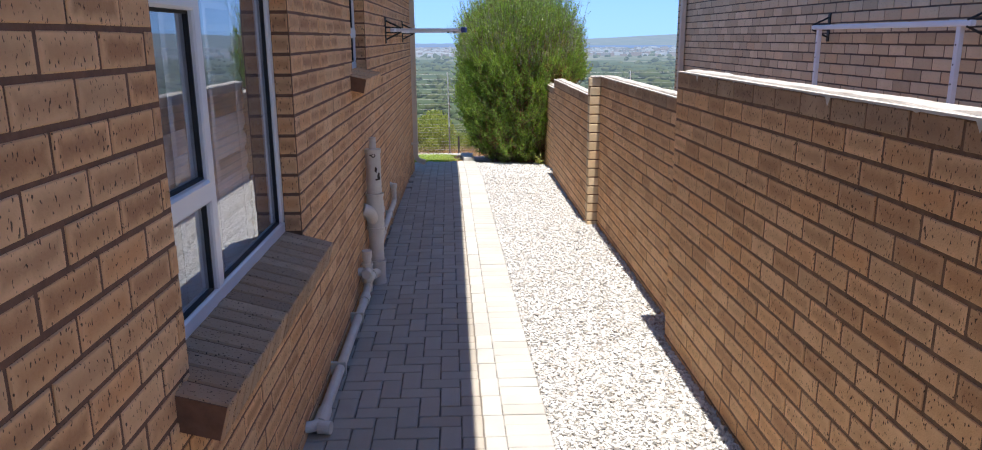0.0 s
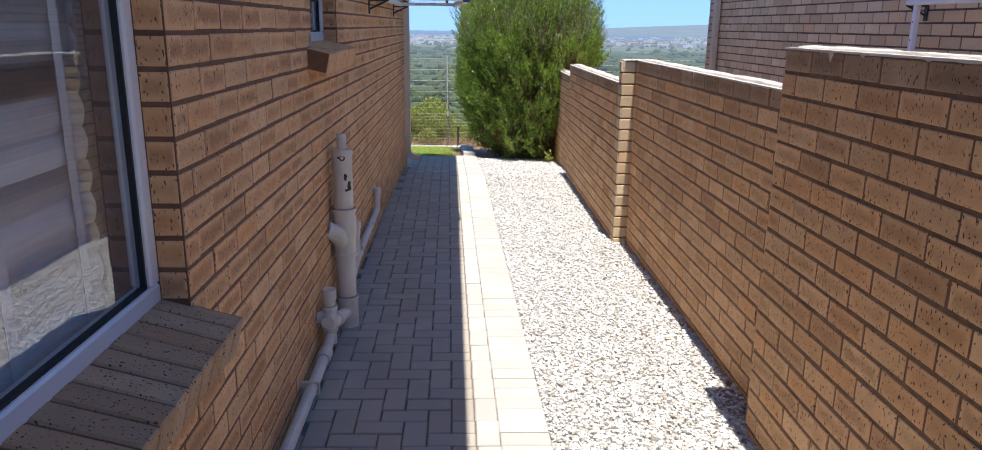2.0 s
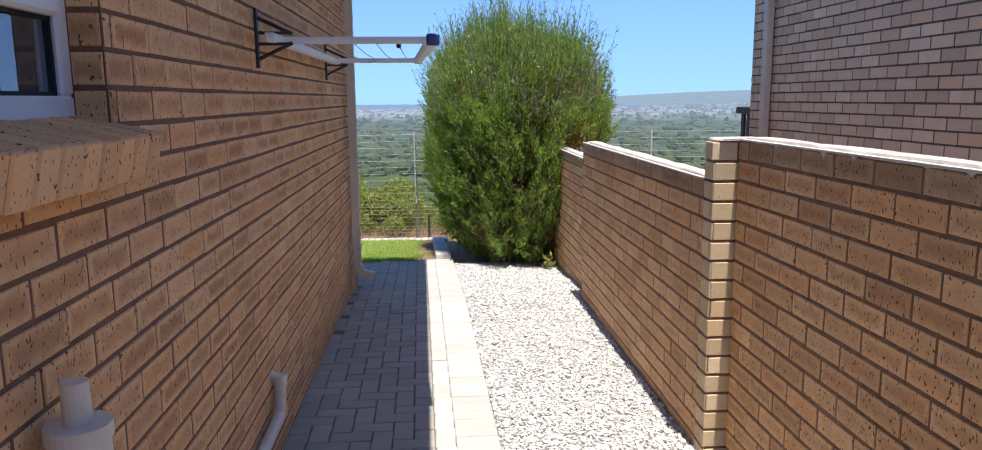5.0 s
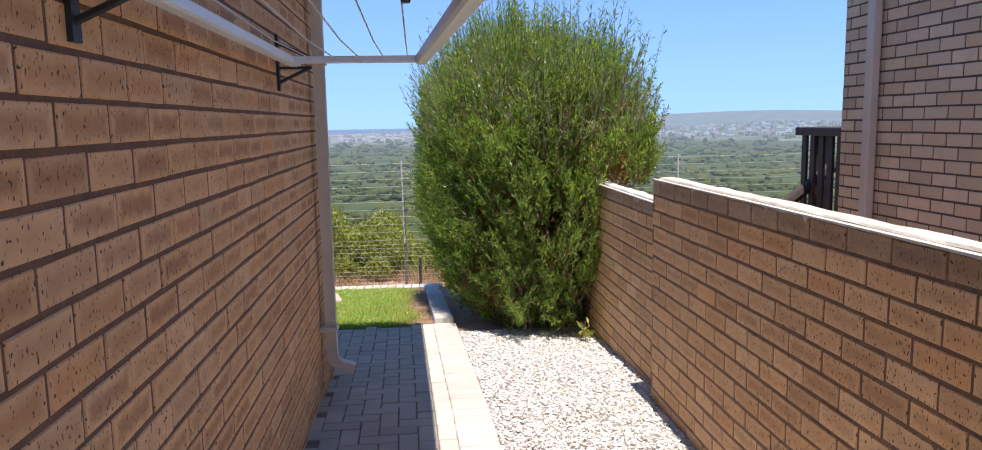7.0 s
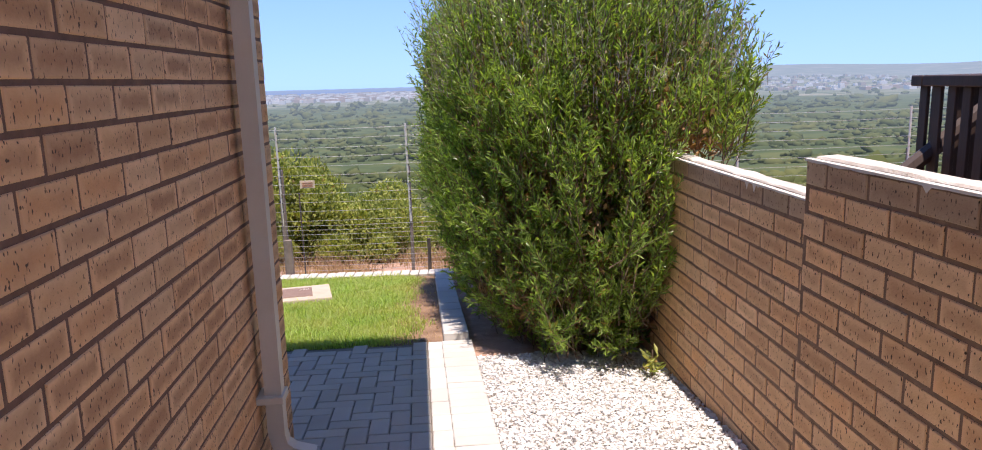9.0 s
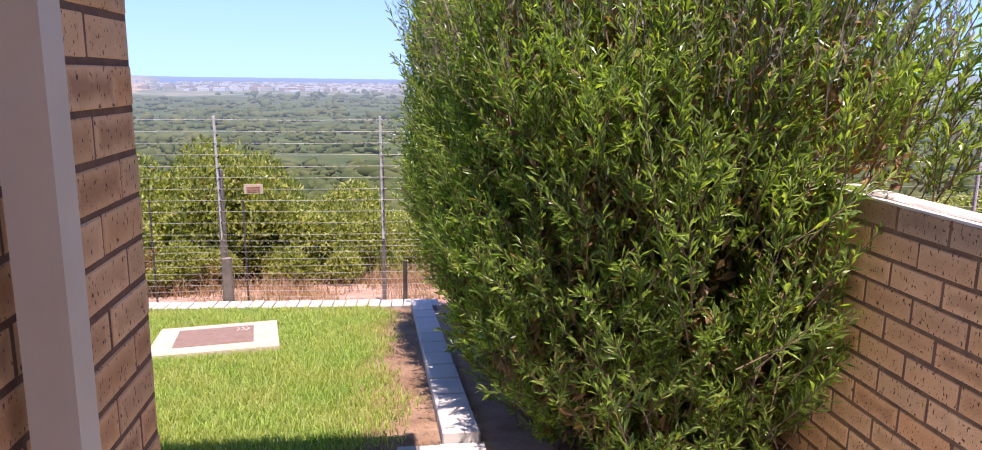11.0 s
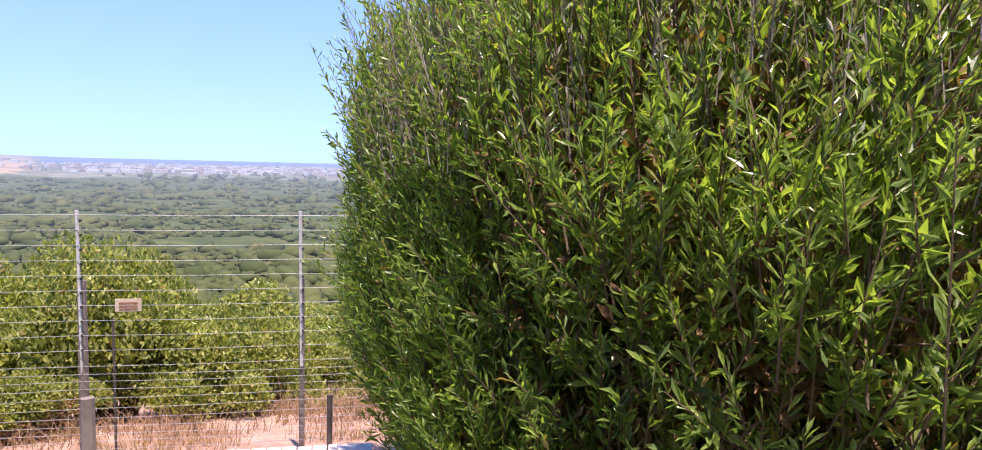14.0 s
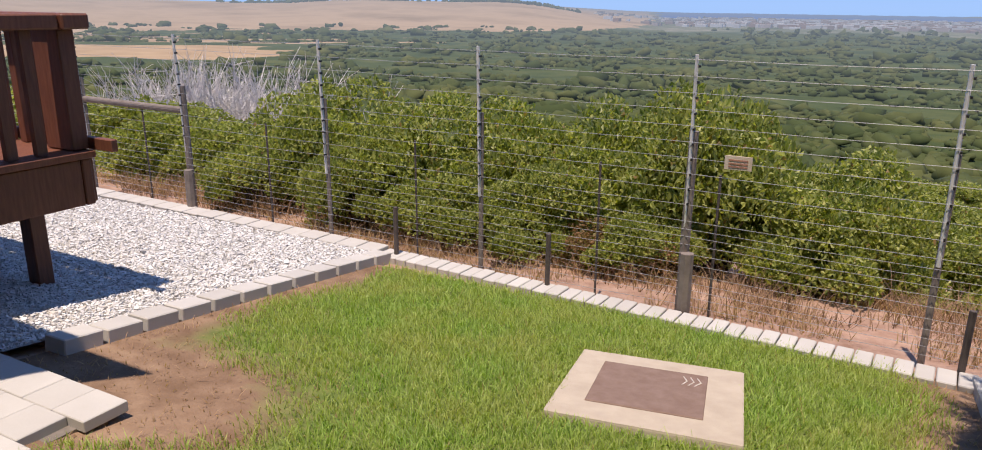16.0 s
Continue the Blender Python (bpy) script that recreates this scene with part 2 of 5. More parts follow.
M_LEAF = leaf_material("narrow_bush_leaf", (0.30, 0.40, 0.095), (0.185, 0.275, 0.065), (0.095, 0.155, 0.047), glow=0.52, gloss=0.33)
M_LEAF_DRY = leaf_material("dry_inner_leaf", (0.36, 0.22, 0.105), (0.28, 0.165, 0.08), (0.18, 0.11, 0.058), glow=0.3, gloss=0.8)
M_LEAF_WILD = leaf_material("wild_shrub_leaf", (0.42, 0.425, 0.115), (0.26, 0.285, 0.075), (0.12, 0.15, 0.04), gloss=0.5)
M_LEAF_YELLOW = leaf_material("yellow_flower_leaf", (0.55, 0.40, 0.02), (0.30, 0.27, 0.03), (0.12, 0.15, 0.03))
M_GRASS = leaf_material("lawn_blade", (0.36, 0.48, 0.115), (0.25, 0.375, 0.08), (0.155, 0.255, 0.05), gloss=0.6, patch=(0.42, 0.41, 0.14))
M_TWIG = leaf_material("dead_brown_stalk", (0.33, 0.20, 0.12), (0.24, 0.14, 0.085), (0.15, 0.09, 0.055), glow=0.2, gloss=0.8)
M_SEED = leaf_material("greyish_seed_head", (0.36, 0.37, 0.23), (0.29, 0.29, 0.20), (0.24, 0.205, 0.16), glow=0.3, gloss=0.5)
M_STALK = plain("grey_brown_stalk", (0.30, 0.26, 0.235), (0.22, 0.185, 0.165), 30.0, 0.85)
M_LEAF_RUST = leaf_material("withered_rusty_leaf", (0.34, 0.17, 0.085), (0.26, 0.15, 0.075), (0.17, 0.16, 0.06), glow=0.35, gloss=0.7)
M_STRAW = leaf_material("dry_straw_grass", (0.50, 0.35, 0.24), (0.42, 0.275, 0.19), (0.28, 0.175, 0.12), gloss=0.8)


def glass_material():
    k = Nodes("tinted_window_glass", 0.02)
    gl = k.n("ShaderNodeBsdfGlossy")
    gl.inputs["Roughness"].default_value = 0.008
    gl.inputs["Color"].default_value = (0.92, 0.95, 1.0, 1)
    tp = k.n("ShaderNodeBsdfTransparent")
    tp.inputs["Color"].default_value = (0.93, 0.945, 0.96, 1)
    fr = k.n("ShaderNodeLayerWeight")
    fr.inputs["Blend"].default_value = 0.5
    mx = k.n("ShaderNodeMixShader")
    k.link(k.ramp(fr.outputs["Facing"], [(0.1, 0.06), (0.6, 0.24), (1.0, 0.9)]), mx.inputs[0])
    k.link(tp.outputs[0], mx.inputs[1])
    k.link(gl.outputs[0], mx.inputs[2])
    # Uneven bluish diffuse veil, painted in for the washed-out sky reflection.
    veil = k.n("ShaderNodeBsdfDiffuse")
    veil.inputs["Color"].default_value = (0.62, 0.68, 0.78, 1)
    veil_mix = k.n("ShaderNodeMixShader")
    k.link(k.ramp(k.noise(2.5, 4), [(0.3, 0.04), (0.7, 0.10)]), veil_mix.inputs[0])
    k.link(mx.outputs[0], veil_mix.inputs[1])
    k.link(veil.outputs[0], veil_mix.inputs[2])
    k.link(veil_mix.outputs[0], k.t.nodes["Material Output"].inputs["Surface"])
    return k.m


M_GLASS = glass_material()


def clear_material():
    """The inner face and edges of a pane, whose outer face carries the gloss."""
    k = Nodes("clear_glass_back", 0.05)
    tp = k.n("ShaderNodeBsdfTransparent")
    tp.inputs["Color"].default_value = (0.93, 0.95, 0.95, 1)
    k.link(tp.outputs[0], k.t.nodes["Material Output"].inputs["Surface"])
    return k.m


M_CLEAR = clear_material()


def paint_haze(k, colour_out):
    """Mixes a painted bluish haze glow into far surfaces, growing with their distance from the garden."""
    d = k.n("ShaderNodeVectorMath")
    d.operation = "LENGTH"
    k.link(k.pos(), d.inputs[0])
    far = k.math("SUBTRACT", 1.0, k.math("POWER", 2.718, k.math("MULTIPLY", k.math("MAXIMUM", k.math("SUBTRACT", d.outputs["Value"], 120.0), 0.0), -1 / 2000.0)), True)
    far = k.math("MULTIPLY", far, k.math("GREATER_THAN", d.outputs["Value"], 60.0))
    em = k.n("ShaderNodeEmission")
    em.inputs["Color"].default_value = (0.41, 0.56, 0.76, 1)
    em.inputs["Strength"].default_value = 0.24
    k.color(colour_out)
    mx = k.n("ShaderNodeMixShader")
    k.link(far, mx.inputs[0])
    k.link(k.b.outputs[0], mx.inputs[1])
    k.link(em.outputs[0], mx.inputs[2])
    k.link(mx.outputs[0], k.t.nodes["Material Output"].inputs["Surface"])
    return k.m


FIELD = (405.0, 580.0)


def ground_material():
    k = Nodes("earth_and_hazed_far_land", 0.95, spec=0.1)
    p = k.n("ShaderNodeSeparateXYZ")
    k.link(k.pos(), p.inputs[0])
    x, y, z = p.outputs
    soil = k.ramp(k.noise(5.0, 5, 0.65), [(0.3, (0.28, 0.165, 0.115)), (0.55, (0.40, 0.26, 0.19)), (0.75, (0.48, 0.34, 0.25))])
    scrub = k.ramp(k.noise(0.045, 6, 0.65), [(0.34, (0.036, 0.052, 0.018)), (0.50, (0.055, 0.075, 0.025)), (0.66, (0.09, 0.10, 0.034)), (0.80, (0.15, 0.135, 0.062))])
    field = k.ramp(k.noise(0.006, 5, 0.6), [(0.32, (0.25, 0.175, 0.10)), (0.52, (0.37, 0.265, 0.16)), (0.75, (0.27, 0.19, 0.11))])
    town = k.ramp(k.noise(0.012, 5, 0.7), [(0.35, (0.06, 0.085, 0.04)), (0.52, (0.13, 0.14, 0.085)), (0.72, (0.28, 0.25, 0.19))])
    sea = (0.02, 0.09, 0.30)
    d = k.n("ShaderNodeVectorMath")
    d.operation = "LENGTH"
    k.link(k.pos(), d.inputs[0])
    r = k.math("ADD", d.outputs["Value"], k.math("MULTIPLY", k.noise(0.01, 3), 500.0))
    c = k.mix(k.math("GREATER_THAN", d.outputs["Value"], 24.0), soil, scrub)
    c = k.mix(k.math("GREATER_THAN", r, 1350.0), c, town)
    # a nearer mown field on the western slope
    west = k.math("GREATER_THAN", k.math("MULTIPLY", x, -1.0), k.math("ADD", k.math("MULTIPLY", y, 0.72), k.math("MULTIPLY", k.noise(0.012, 4), 180.0)))
    rn = k.math("ADD", d.outputs["Value"], k.math("MULTIPLY", k.noise(0.03, 3), 60.0))
    mown = k.math("MULTIPLY", west, k.math("MULTIPLY", k.math("GREATER_THAN", rn, FIELD[0]), k.math("LESS_THAN", rn, FIELD[1])))
    c = k.mix(mown, c, k.ramp(k.noise(0.05, 4), [(0.3, (0.30, 0.205, 0.11)), (0.7, (0.40, 0.28, 0.16))]))
    hill = k.math("MULTIPLY", k.math("GREATER_THAN", k.math("ADD", z, k.math("MULTIPLY", k.noise(0.02, 3), 3.0)), -27.5), k.math("LESS_THAN", x, -60.0))
    hill = k.math("MULTIPLY", hill, k.math("GREATER_THAN", d.outputs["Value"], 600.0))
    c = k.mix(hill, c, field)
    wet = k.math("MULTIPLY", k.math("GREATER_THAN", d.outputs["Value"], 2350.0), k.math("LESS_THAN", z, -30.0))
    c = k.mix(wet, c, sea)
    k.bump(k.noise(40.0, 4), 0.5, 0.02)
    # beyond 60 m the land's colour gives way to the painted haze glow
    return paint_haze(k, c)


M_GROUND = ground_material()
# far houses and woods carry the same haze glow in their materials
kt = Nodes("hazed_pale_building", 0.9)
M_TOWN = paint_haze(kt, kt.ramp(kt.rand(), [(0.0, (0.55, 0.52, 0.48)), (0.4, (0.66, 0.64, 0.60)), (0.55, (0.36, 0.23, 0.17)), (1.0, (0.30, 0.27, 0.24))]))
kf = Nodes("hazed_far_woodland", 0.9, spec=0.1)
M_WOOD_FAR = paint_haze(kf, kf.mix(kf.math("MULTIPLY", kf.ramp(kf.noise(0.022, 5, 0.6), [(0.45, 0.0), (0.68, 1.0)]), 0.6), kf.mix(kf.math("MULTIPLY", kf.noise(0.9, 4, 0.7), 0.7), kf.ramp(kf.rand(), [(0.0, (0.045, 0.063, 0.024)), (0.5, (0.068, 0.087, 0.032)), (1.0, (0.10, 0.11, 0.043))]), (0.04, 0.056, 0.018)), (0.125, 0.125, 0.042)))

# ---- helpers of the build ----
rng = np.random.default_rng(7)
G_Y = (-40.0, -7.0, -3.0, 2.8, 5.39, 7.7, 9.15, 10.5, 14.0)
G_Z = (0.3, 0.06, 0.025, -0.02, -0.23, -0.51, -0.70, -0.86, -1.9)


def gz(y):
    """Height of the garden's ground at y."""
    return float(np.interp(y, G_Y, G_Z))


def to_mesh(name, verts, faces, smooth=False):
    me = bpy.data.meshes.new(name)
    me.from_pydata([tuple(v) for v in verts], [], [tuple(int(i) for i in q) for q in faces])
    if smooth:
        me.polygons.foreach_set("use_smooth", [True] * len(me.polygons))
    me.update()
    return me


def tri_mesh(name, verts, tris, smooth=False):
    """A large mesh of triangles from arrays."""
    verts, tris = np.asarray(verts, np.float32), np.asarray(tris, np.int32)
    me = bpy.data.meshes.new(name)
    me.vertices.add(len(verts))
    me.vertices.foreach_set("co", verts.ravel())
    me.loops.add(tris.size)
    me.loops.foreach_set("vertex_index", tris.ravel())
    me.polygons.add(len(tris))
    me.polygons.foreach_set("loop_start", np.arange(0, tris.size, 3, dtype=np.int32))
    me.polygons.foreach_set("use_smooth", np.full(len(tris), smooth))
    me.update(calc_edges=True)
    return me


def thing(name, label, category, group="", at=(0, 0, 0), kind=""):
    ob = new(name)
    ob.location = at
    ob.empty_display_size = 0.1
    return tagged(ob, label, category, group, kind)


def attach(name, me, material, parent=None, label=""):
    if material and not me.materials:
        me.materials.append(material)
    ob = new(name, me)
    if parent is not None:
        ob.parent = parent
        ob.matrix_parent_inverse = Matrix.Identity(4)
    return tagged(ob, label) if label else ob


def part(name, bm, material, parent=None, label="", smooth=False):
    """Links a bmesh as one mesh object under a thing or a part."""
    me = bpy.data.meshes.new(name)
    bm.to_mesh(me)
    bm.free()
    if smooth:
        me.polygons.foreach_set("use_smooth", [True] * len(me.polygons))
    return attach(name, me, material, parent, label)


def add_box(bm, lo, hi, m=None):
    c = [(a + b) / 2 for a, b in zip(lo, hi)]
    s = [abs(b - a) for a, b in zip(lo, hi)]
    t = Matrix.Translation(c) @ Matrix.Diagonal((*s, 1))
    return bmesh.ops.create_cube(bm, size=1, matrix=(m @ t) if m else t)["verts"]


def box(lo, hi, bevel=0.0, m=None, seg=1):
    bm = bmesh.new()
    add_box(bm, lo, hi, m)
    if bevel:
        bmesh.ops.bevel(bm, geom=bm.edges[:], offset=bevel, segments=seg, affect="EDGES", profile=0.7)
    return bm


def add_tube(bm, a, b, r, r2=None, sides=12):
    a, b = Vector(a), Vector(b)
    way = b - a
    m = Matrix.Translation((a + b) / 2) @ way.to_track_quat("Z", "Y").to_matrix().to_4x4()
    bmesh.ops.create_cone(bm, cap_ends=True, segments=sides, radius1=r, radius2=r if r2 is None else r2, depth=way.length, matrix=m)


def tube(a, b, r, r2=None, sides=12):
    bm = bmesh.new()
    add_tube(bm, a, b, r, r2, sides)
    return bm


def bent_tube(points, r, sides=10, round_off=0.0):
    """A tube swept along points."""
    pts = [Vector(p) for p in points]
    if round_off:
        out = [pts[0]]
        for p, q, s in zip(pts, pts[1:], pts[2:]):
            a, b = q + (p - q).normalized() * round_off, q + (s - q).normalized() * round_off
            out += [a.lerp(q, u).lerp(q.lerp(b, u), u) for u in (0.0, 0.25, 0.5, 0.75, 1.0)]
        pts = out + [pts[-1]]
    bm = bmesh.new()
    rings = []
    side = None
    for i, p in enumerate(pts):
        d = (pts[min(i + 1, len(pts) - 1)] - pts[max(i - 1, 0)]).normalized()
        side = d.orthogonal().normalized() if side is None else (side - d * side.dot(d)).normalized()
        up = d.cross(side)
        rings.append([bm.verts.new(p + (side * math.cos(u) + up * math.sin(u)) * r) for u in (2 * math.pi * j / sides for j in range(sides))])
    for a, b in zip(rings, rings[1:]):
        for j in range(sides):
            bm.faces.new((a[j], a[(j + 1) % sides], b[(j + 1) % sides], b[j]))
    bm.faces.new(rings[0][::-1])
    bm.faces.new(rings[-1])
    return bm


# A brick: its back open, its face inset by a small worn edge. Local x along the wall, y out of it, z up.
def piece_geometry(l, h, d, e):
    v = [(sx * l / 2, -d, sz * h / 2) for sx, sz in ((-1, -1), (1, -1), (1, 1), (-1, 1))]
    v += [(sx * l / 2, -e, sz * h / 2) for sx, sz in ((-1, -1), (1, -1), (1, 1), (-1, 1))]
    v += [(sx * (l / 2 - e), 0.0, sz * (h / 2 - e)) for sx, sz in ((-1, -1), (1, -1), (1, 1), (-1, 1))]
    fs = [(8, 9, 10, 11)]
    for i in range(4):
        j = (i + 1) % 4
        fs += [(i, j, 4 + j, 4 + i), (4 + i, 4 + j, 8 + j, 8 + i)]
    return v, fs


PIECES = {}


def face_uv(me):
    """Every piece carries its own 0 to 1 square."""
    ids = np.empty(len(me.loops), np.int32)
    me.loops.foreach_get("vertex_index", ids)
    square = np.array([(0, 0), (1, 0), (1, 1), (0, 1)], np.float32)
    me.uv_layers.new(name="piece").data.foreach_set("uv", square[ids % 4].ravel())
    return me



def piece_mesh(name, l, h, d, e, material):
    key = (name, round(l, 3), round(h, 3), material.name)
    if key not in PIECES:
        v, fs = piece_geometry(l, h, d, e)
        PIECES[key] = face_uv(to_mesh(name, v, fs))
        PIECES[key].materials.append(material)
    return PIECES[key]


def lay_pieces(name, rows, parent, depth, edge, material, near=None, most=300, rest=""):
    """Rows of (matrix, length, height): those for which near(place) holds become parts, the others one joined mesh."""
    made, vs, fs = 0, [], []
    for m, l, h in rows:
        if made < most and (near is None or near(m.translation)):
            ob = new(name, piece_mesh(name, l, h, depth, edge, material))
            ob.parent = parent
            ob.matrix_parent_inverse = Matrix.Identity(4)
            ob.matrix_basis = m
            made += 1
        else:
            v, q = piece_geometry(l, h, depth, edge)
            base = len(vs)
            vs += [tuple(m @ Vector(p)) for p in v]
            fs += [tuple(base + i for i in f) for f in q]
    if vs:
        ob = attach(rest or name + "work", face_uv(to_mesh(rest or name + "work", vs, fs)), material, parent)
        tagged(ob, kind="stuff")


COURSE, BRICK = 0.085, 0.2235


def brick_rows(u0, u1, z0, z1, place, holes=(), shift=0.0, pitch=BRICK):
    """Running bond between u0 and u1. place(u, z) gives the matrix of a piece there. holes: (u0, u1, z0, z1)."""
    rows = []
    n = int(round((z1 - z0) / COURSE))
    for i in range(n):
        zc = z0 + (i + 0.5) * COURSE
        cuts = [(u0, u1)]
        for a, b, c, d in holes:
            if c - 0.03 < zc < d + 0.03:
                cuts = [w for lo, hi in cuts for w in ((lo, min(hi, a)), (max(lo, b), hi)) if w[1] - w[0] > 0.03]
        for lo, hi in cuts:
            k = math.floor((lo - shift) / pitch) - 1
            while True:
                a = k * pitch + shift + (pitch / 2 if i % 2 else 0.0)
                b = a + pitch
                k += 1
                if a >= hi - 0.02:
                    break
                aa, bb = max(a, lo), min(b, hi)
                l = round(bb - aa - 0.010, 2) if bb - aa < pitch - 0.001 else pitch - 0.011
                if l < 0.025:
                    continue
                j = np.clip(rng.normal(0, 1, 4), -1.7, 1.7)
                m = place((aa + bb) / 2, zc + j[0] * 0.0008) @ Matrix.Translation((0, j[1] * 0.0011, 0)) @ Euler((0, j[2] * 0.005, j[3] * 0.006)).to_matrix().to_4x4()
                rows.append((m, l, 0.073))
    return rows


def facing(axis, at, sign):
    """The place of a piece on a wall whose face lies at axis=at and looks along sign."""
    turn = {("x", 1): -90, ("x", -1): 90, ("y", 1): 0, ("y", -1): 180}[(axis, sign)]
    r = Matrix.Rotation(radians(turn), 4, "Z")
    if axis == "x":
        return lambda u, z: Matrix.Translation((at, u, z)) @ r
    return lambda u, z: Matrix.Translation((u, at, z)) @ r


def walls_around(u0, u1, z0, z1, holes):
    """Rectangles of a wall left between its openings."""
    out, edges = [], sorted({u0, u1, *[h for q in holes for h in q[:2]]})
    for a, b in zip(edges, edges[1:]):
        cover = sorted((c, d) for p, q, c, d in holes if p < (a + b) / 2 < q)
        lo = z0
        for c, d in cover:
            if c > lo:
                out.append((a, b, lo, c))
            lo = d
        if lo < z1:
            out.append((a, b, lo, z1))
    return out

# ---- the land: one sheet from the garden to the horizon ----
L_Y = (*G_Y, 30.0, 80.0, 200.0, 450.0, 800.0, 6000.0)
L_Z = (*G_Z, -6.0, -14.0, -23.0, -29.0, -31.0, -31.0)


def ease(v):
    v = np.clip(v, 0.0, 1.0)
    return v * v * (3 - 2 * v)


def land(x, y):
    z = np.interp(y, L_Y, L_Z)
    r = np.hypot(x, y)
    az = np.degrees(np.arctan2(-x, np.maximum(y, 1e-3)))           # degrees to the west of +y
    wave = 1 + 0.12 * np.sin(az * 0.21 + 1.0) + 0.05 * np.sin(az * 0.53)
    z = z + 34.5 * ease((r - 820) / 800) * ease((az - 15.0) / 12.0) * wave
    z = z + (13 + 4 * np.sin(az * 0.4)) * ease((r - 1500) / 700) * ease((-az - 14.0) / 8.0)
    z = z + (47 + 6 * np.sin(az * 0.3 + 2)) * ease((r - 3000) / 1100) * ease((-az - 2.0) / 14.0)
    return z + np.where(r > 25, 0.9 * np.sin(x * 0.07 + 1.3) * np.sin(y * 0.05), 0.0)


grow = [14.0 * 1.09 ** i for i in range(1, 68)]
gx = sorted([-v for v in grow] + [v * 1.0 for v in range(-14, 15)] + grow)
gy = sorted(set([-40.0, -20.0, -12.0, *G_Y[1:], *[14.0 * 1.075 ** i for i in range(1, 81)]]))
X, Yg = np.meshgrid(gx, gy)
Zg = land(X, Yg) - 0.035
nx, ny = len(gx), len(gy)
idx = np.arange(nx * ny).reshape(ny, nx)
quads = np.stack([idx[:-1, :-1], idx[:-1, 1:], idx[1:, 1:], idx[1:, :-1]], -1).reshape(-1, 4)
tagged(attach("ground", to_mesh("ground", np.stack([X, Yg, Zg], -1).reshape(-1, 3), quads, True), M_GROUND),
       "bare reddish soil falling away to scrub, fields, a town and the sea", "ground", kind="structure")

# Icosahedron, for pebbles and far clumps
PHI = (1 + 5 ** 0.5) / 2
ICO_V = np.array([(-1, PHI, 0), (1, PHI, 0), (-1, -PHI, 0), (1, -PHI, 0), (0, -1, PHI), (0, 1, PHI), (0, -1, -PHI), (0, 1, -PHI), (PHI, 0, -1), (PHI, 0, 1), (-PHI, 0, -1), (-PHI, 0, 1)]) / (1 + PHI ** 2) ** 0.5
ICO_F = np.array([(0, 11, 5), (0, 5, 1), (0, 1, 7), (0, 7, 10), (0, 10, 11), (1, 5, 9), (5, 11, 4), (11, 10, 2), (10, 7, 6), (7, 1, 8), (3, 9, 4), (3, 4, 2), (3, 2, 6), (3, 6, 8), (3, 8, 9), (4, 9, 5), (2, 4, 11), (6, 2, 10), (8, 6, 7), (9, 8, 1)])


STONE_V = np.array([(x, y, z) for z in (-1, 1) for y in (-1, 1) for x in (-1, 1)]) / 3 ** 0.5
STONE_F = np.array([(0, 3, 1), (0, 2, 3), (4, 5, 7), (4, 7, 6), (0, 1, 5), (0, 5, 4), (2, 7, 3), (2, 6, 7), (0, 4, 6), (0, 6, 2), (1, 3, 7), (1, 7, 5)])


def lumps(centres, radii, flat, jitter, solid=(ICO_V, ICO_F)):
    """Many uneven stones or clumps as arrays: squashed, turned and dented solids."""
    n, (corners, sides) = len(centres), solid
    q = len(corners)
    v = np.repeat(corners[None], n, 0) * (1 + rng.normal(0, jitter, (n, q, 1)))
    v = v * np.stack([rng.uniform(0.75, 1.35, n), rng.uniform(0.6, 0.95, n), rng.uniform(*flat, n)], -1)[:, None]
    a, b = rng.uniform(0, 6.283, n), rng.normal(0, 0.3, n)
    ca, sa, cb, sb = np.cos(a)[:, None], np.sin(a)[:, None], np.cos(b)[:, None], np.sin(b)[:, None]
    x, y, z = v[..., 0], v[..., 1], v[..., 2]
    x, z = x * cb - z * sb, x * sb + z * cb
    v = np.stack([x * ca - y * sa, x * sa + y * ca, z], -1) * np.asarray(radii)[:, None, None] + np.asarray(centres)[:, None]
    return v.reshape(-1, 3), (sides[None] + q * np.arange(n)[:, None, None]).reshape(-1, 3)


# ---- brick walls of the house ----
HX, HY, TOP = -0.905, 3.78, 2.83
WIN1, WIN2 = (-5.21, -3.79, 0.90, 2.16), (-2.02, -1.28, 1.50, 2.16)
wall_side = thing("wall_side", "brown speckled face-brick house wall in the shade of the eaves", "wall", kind="structure")
bm = bmesh.new()
for a, b, c, d in walls_around(-12.0, HY - 0.0032, -0.6, TOP, (WIN1, WIN2)):
    add_box(bm, (HX - 0.23, a, c), (HX - 0.0032, b, d))
part("mortar", bm, M_MORTAR, wall_side)
wall_back = thing("wall_back", "brown face-brick back wall of the house", "wall", kind="structure")
part("mortar", box((-10.0, HY - 0.23, -1.0), (HX - 0.24, HY - 0.0032, TOP)), M_MORTAR, wall_back)
wall_far_side = thing("wall_west", "plain brown house walls out of sight", "wall", kind="structure")
bm = bmesh.new()
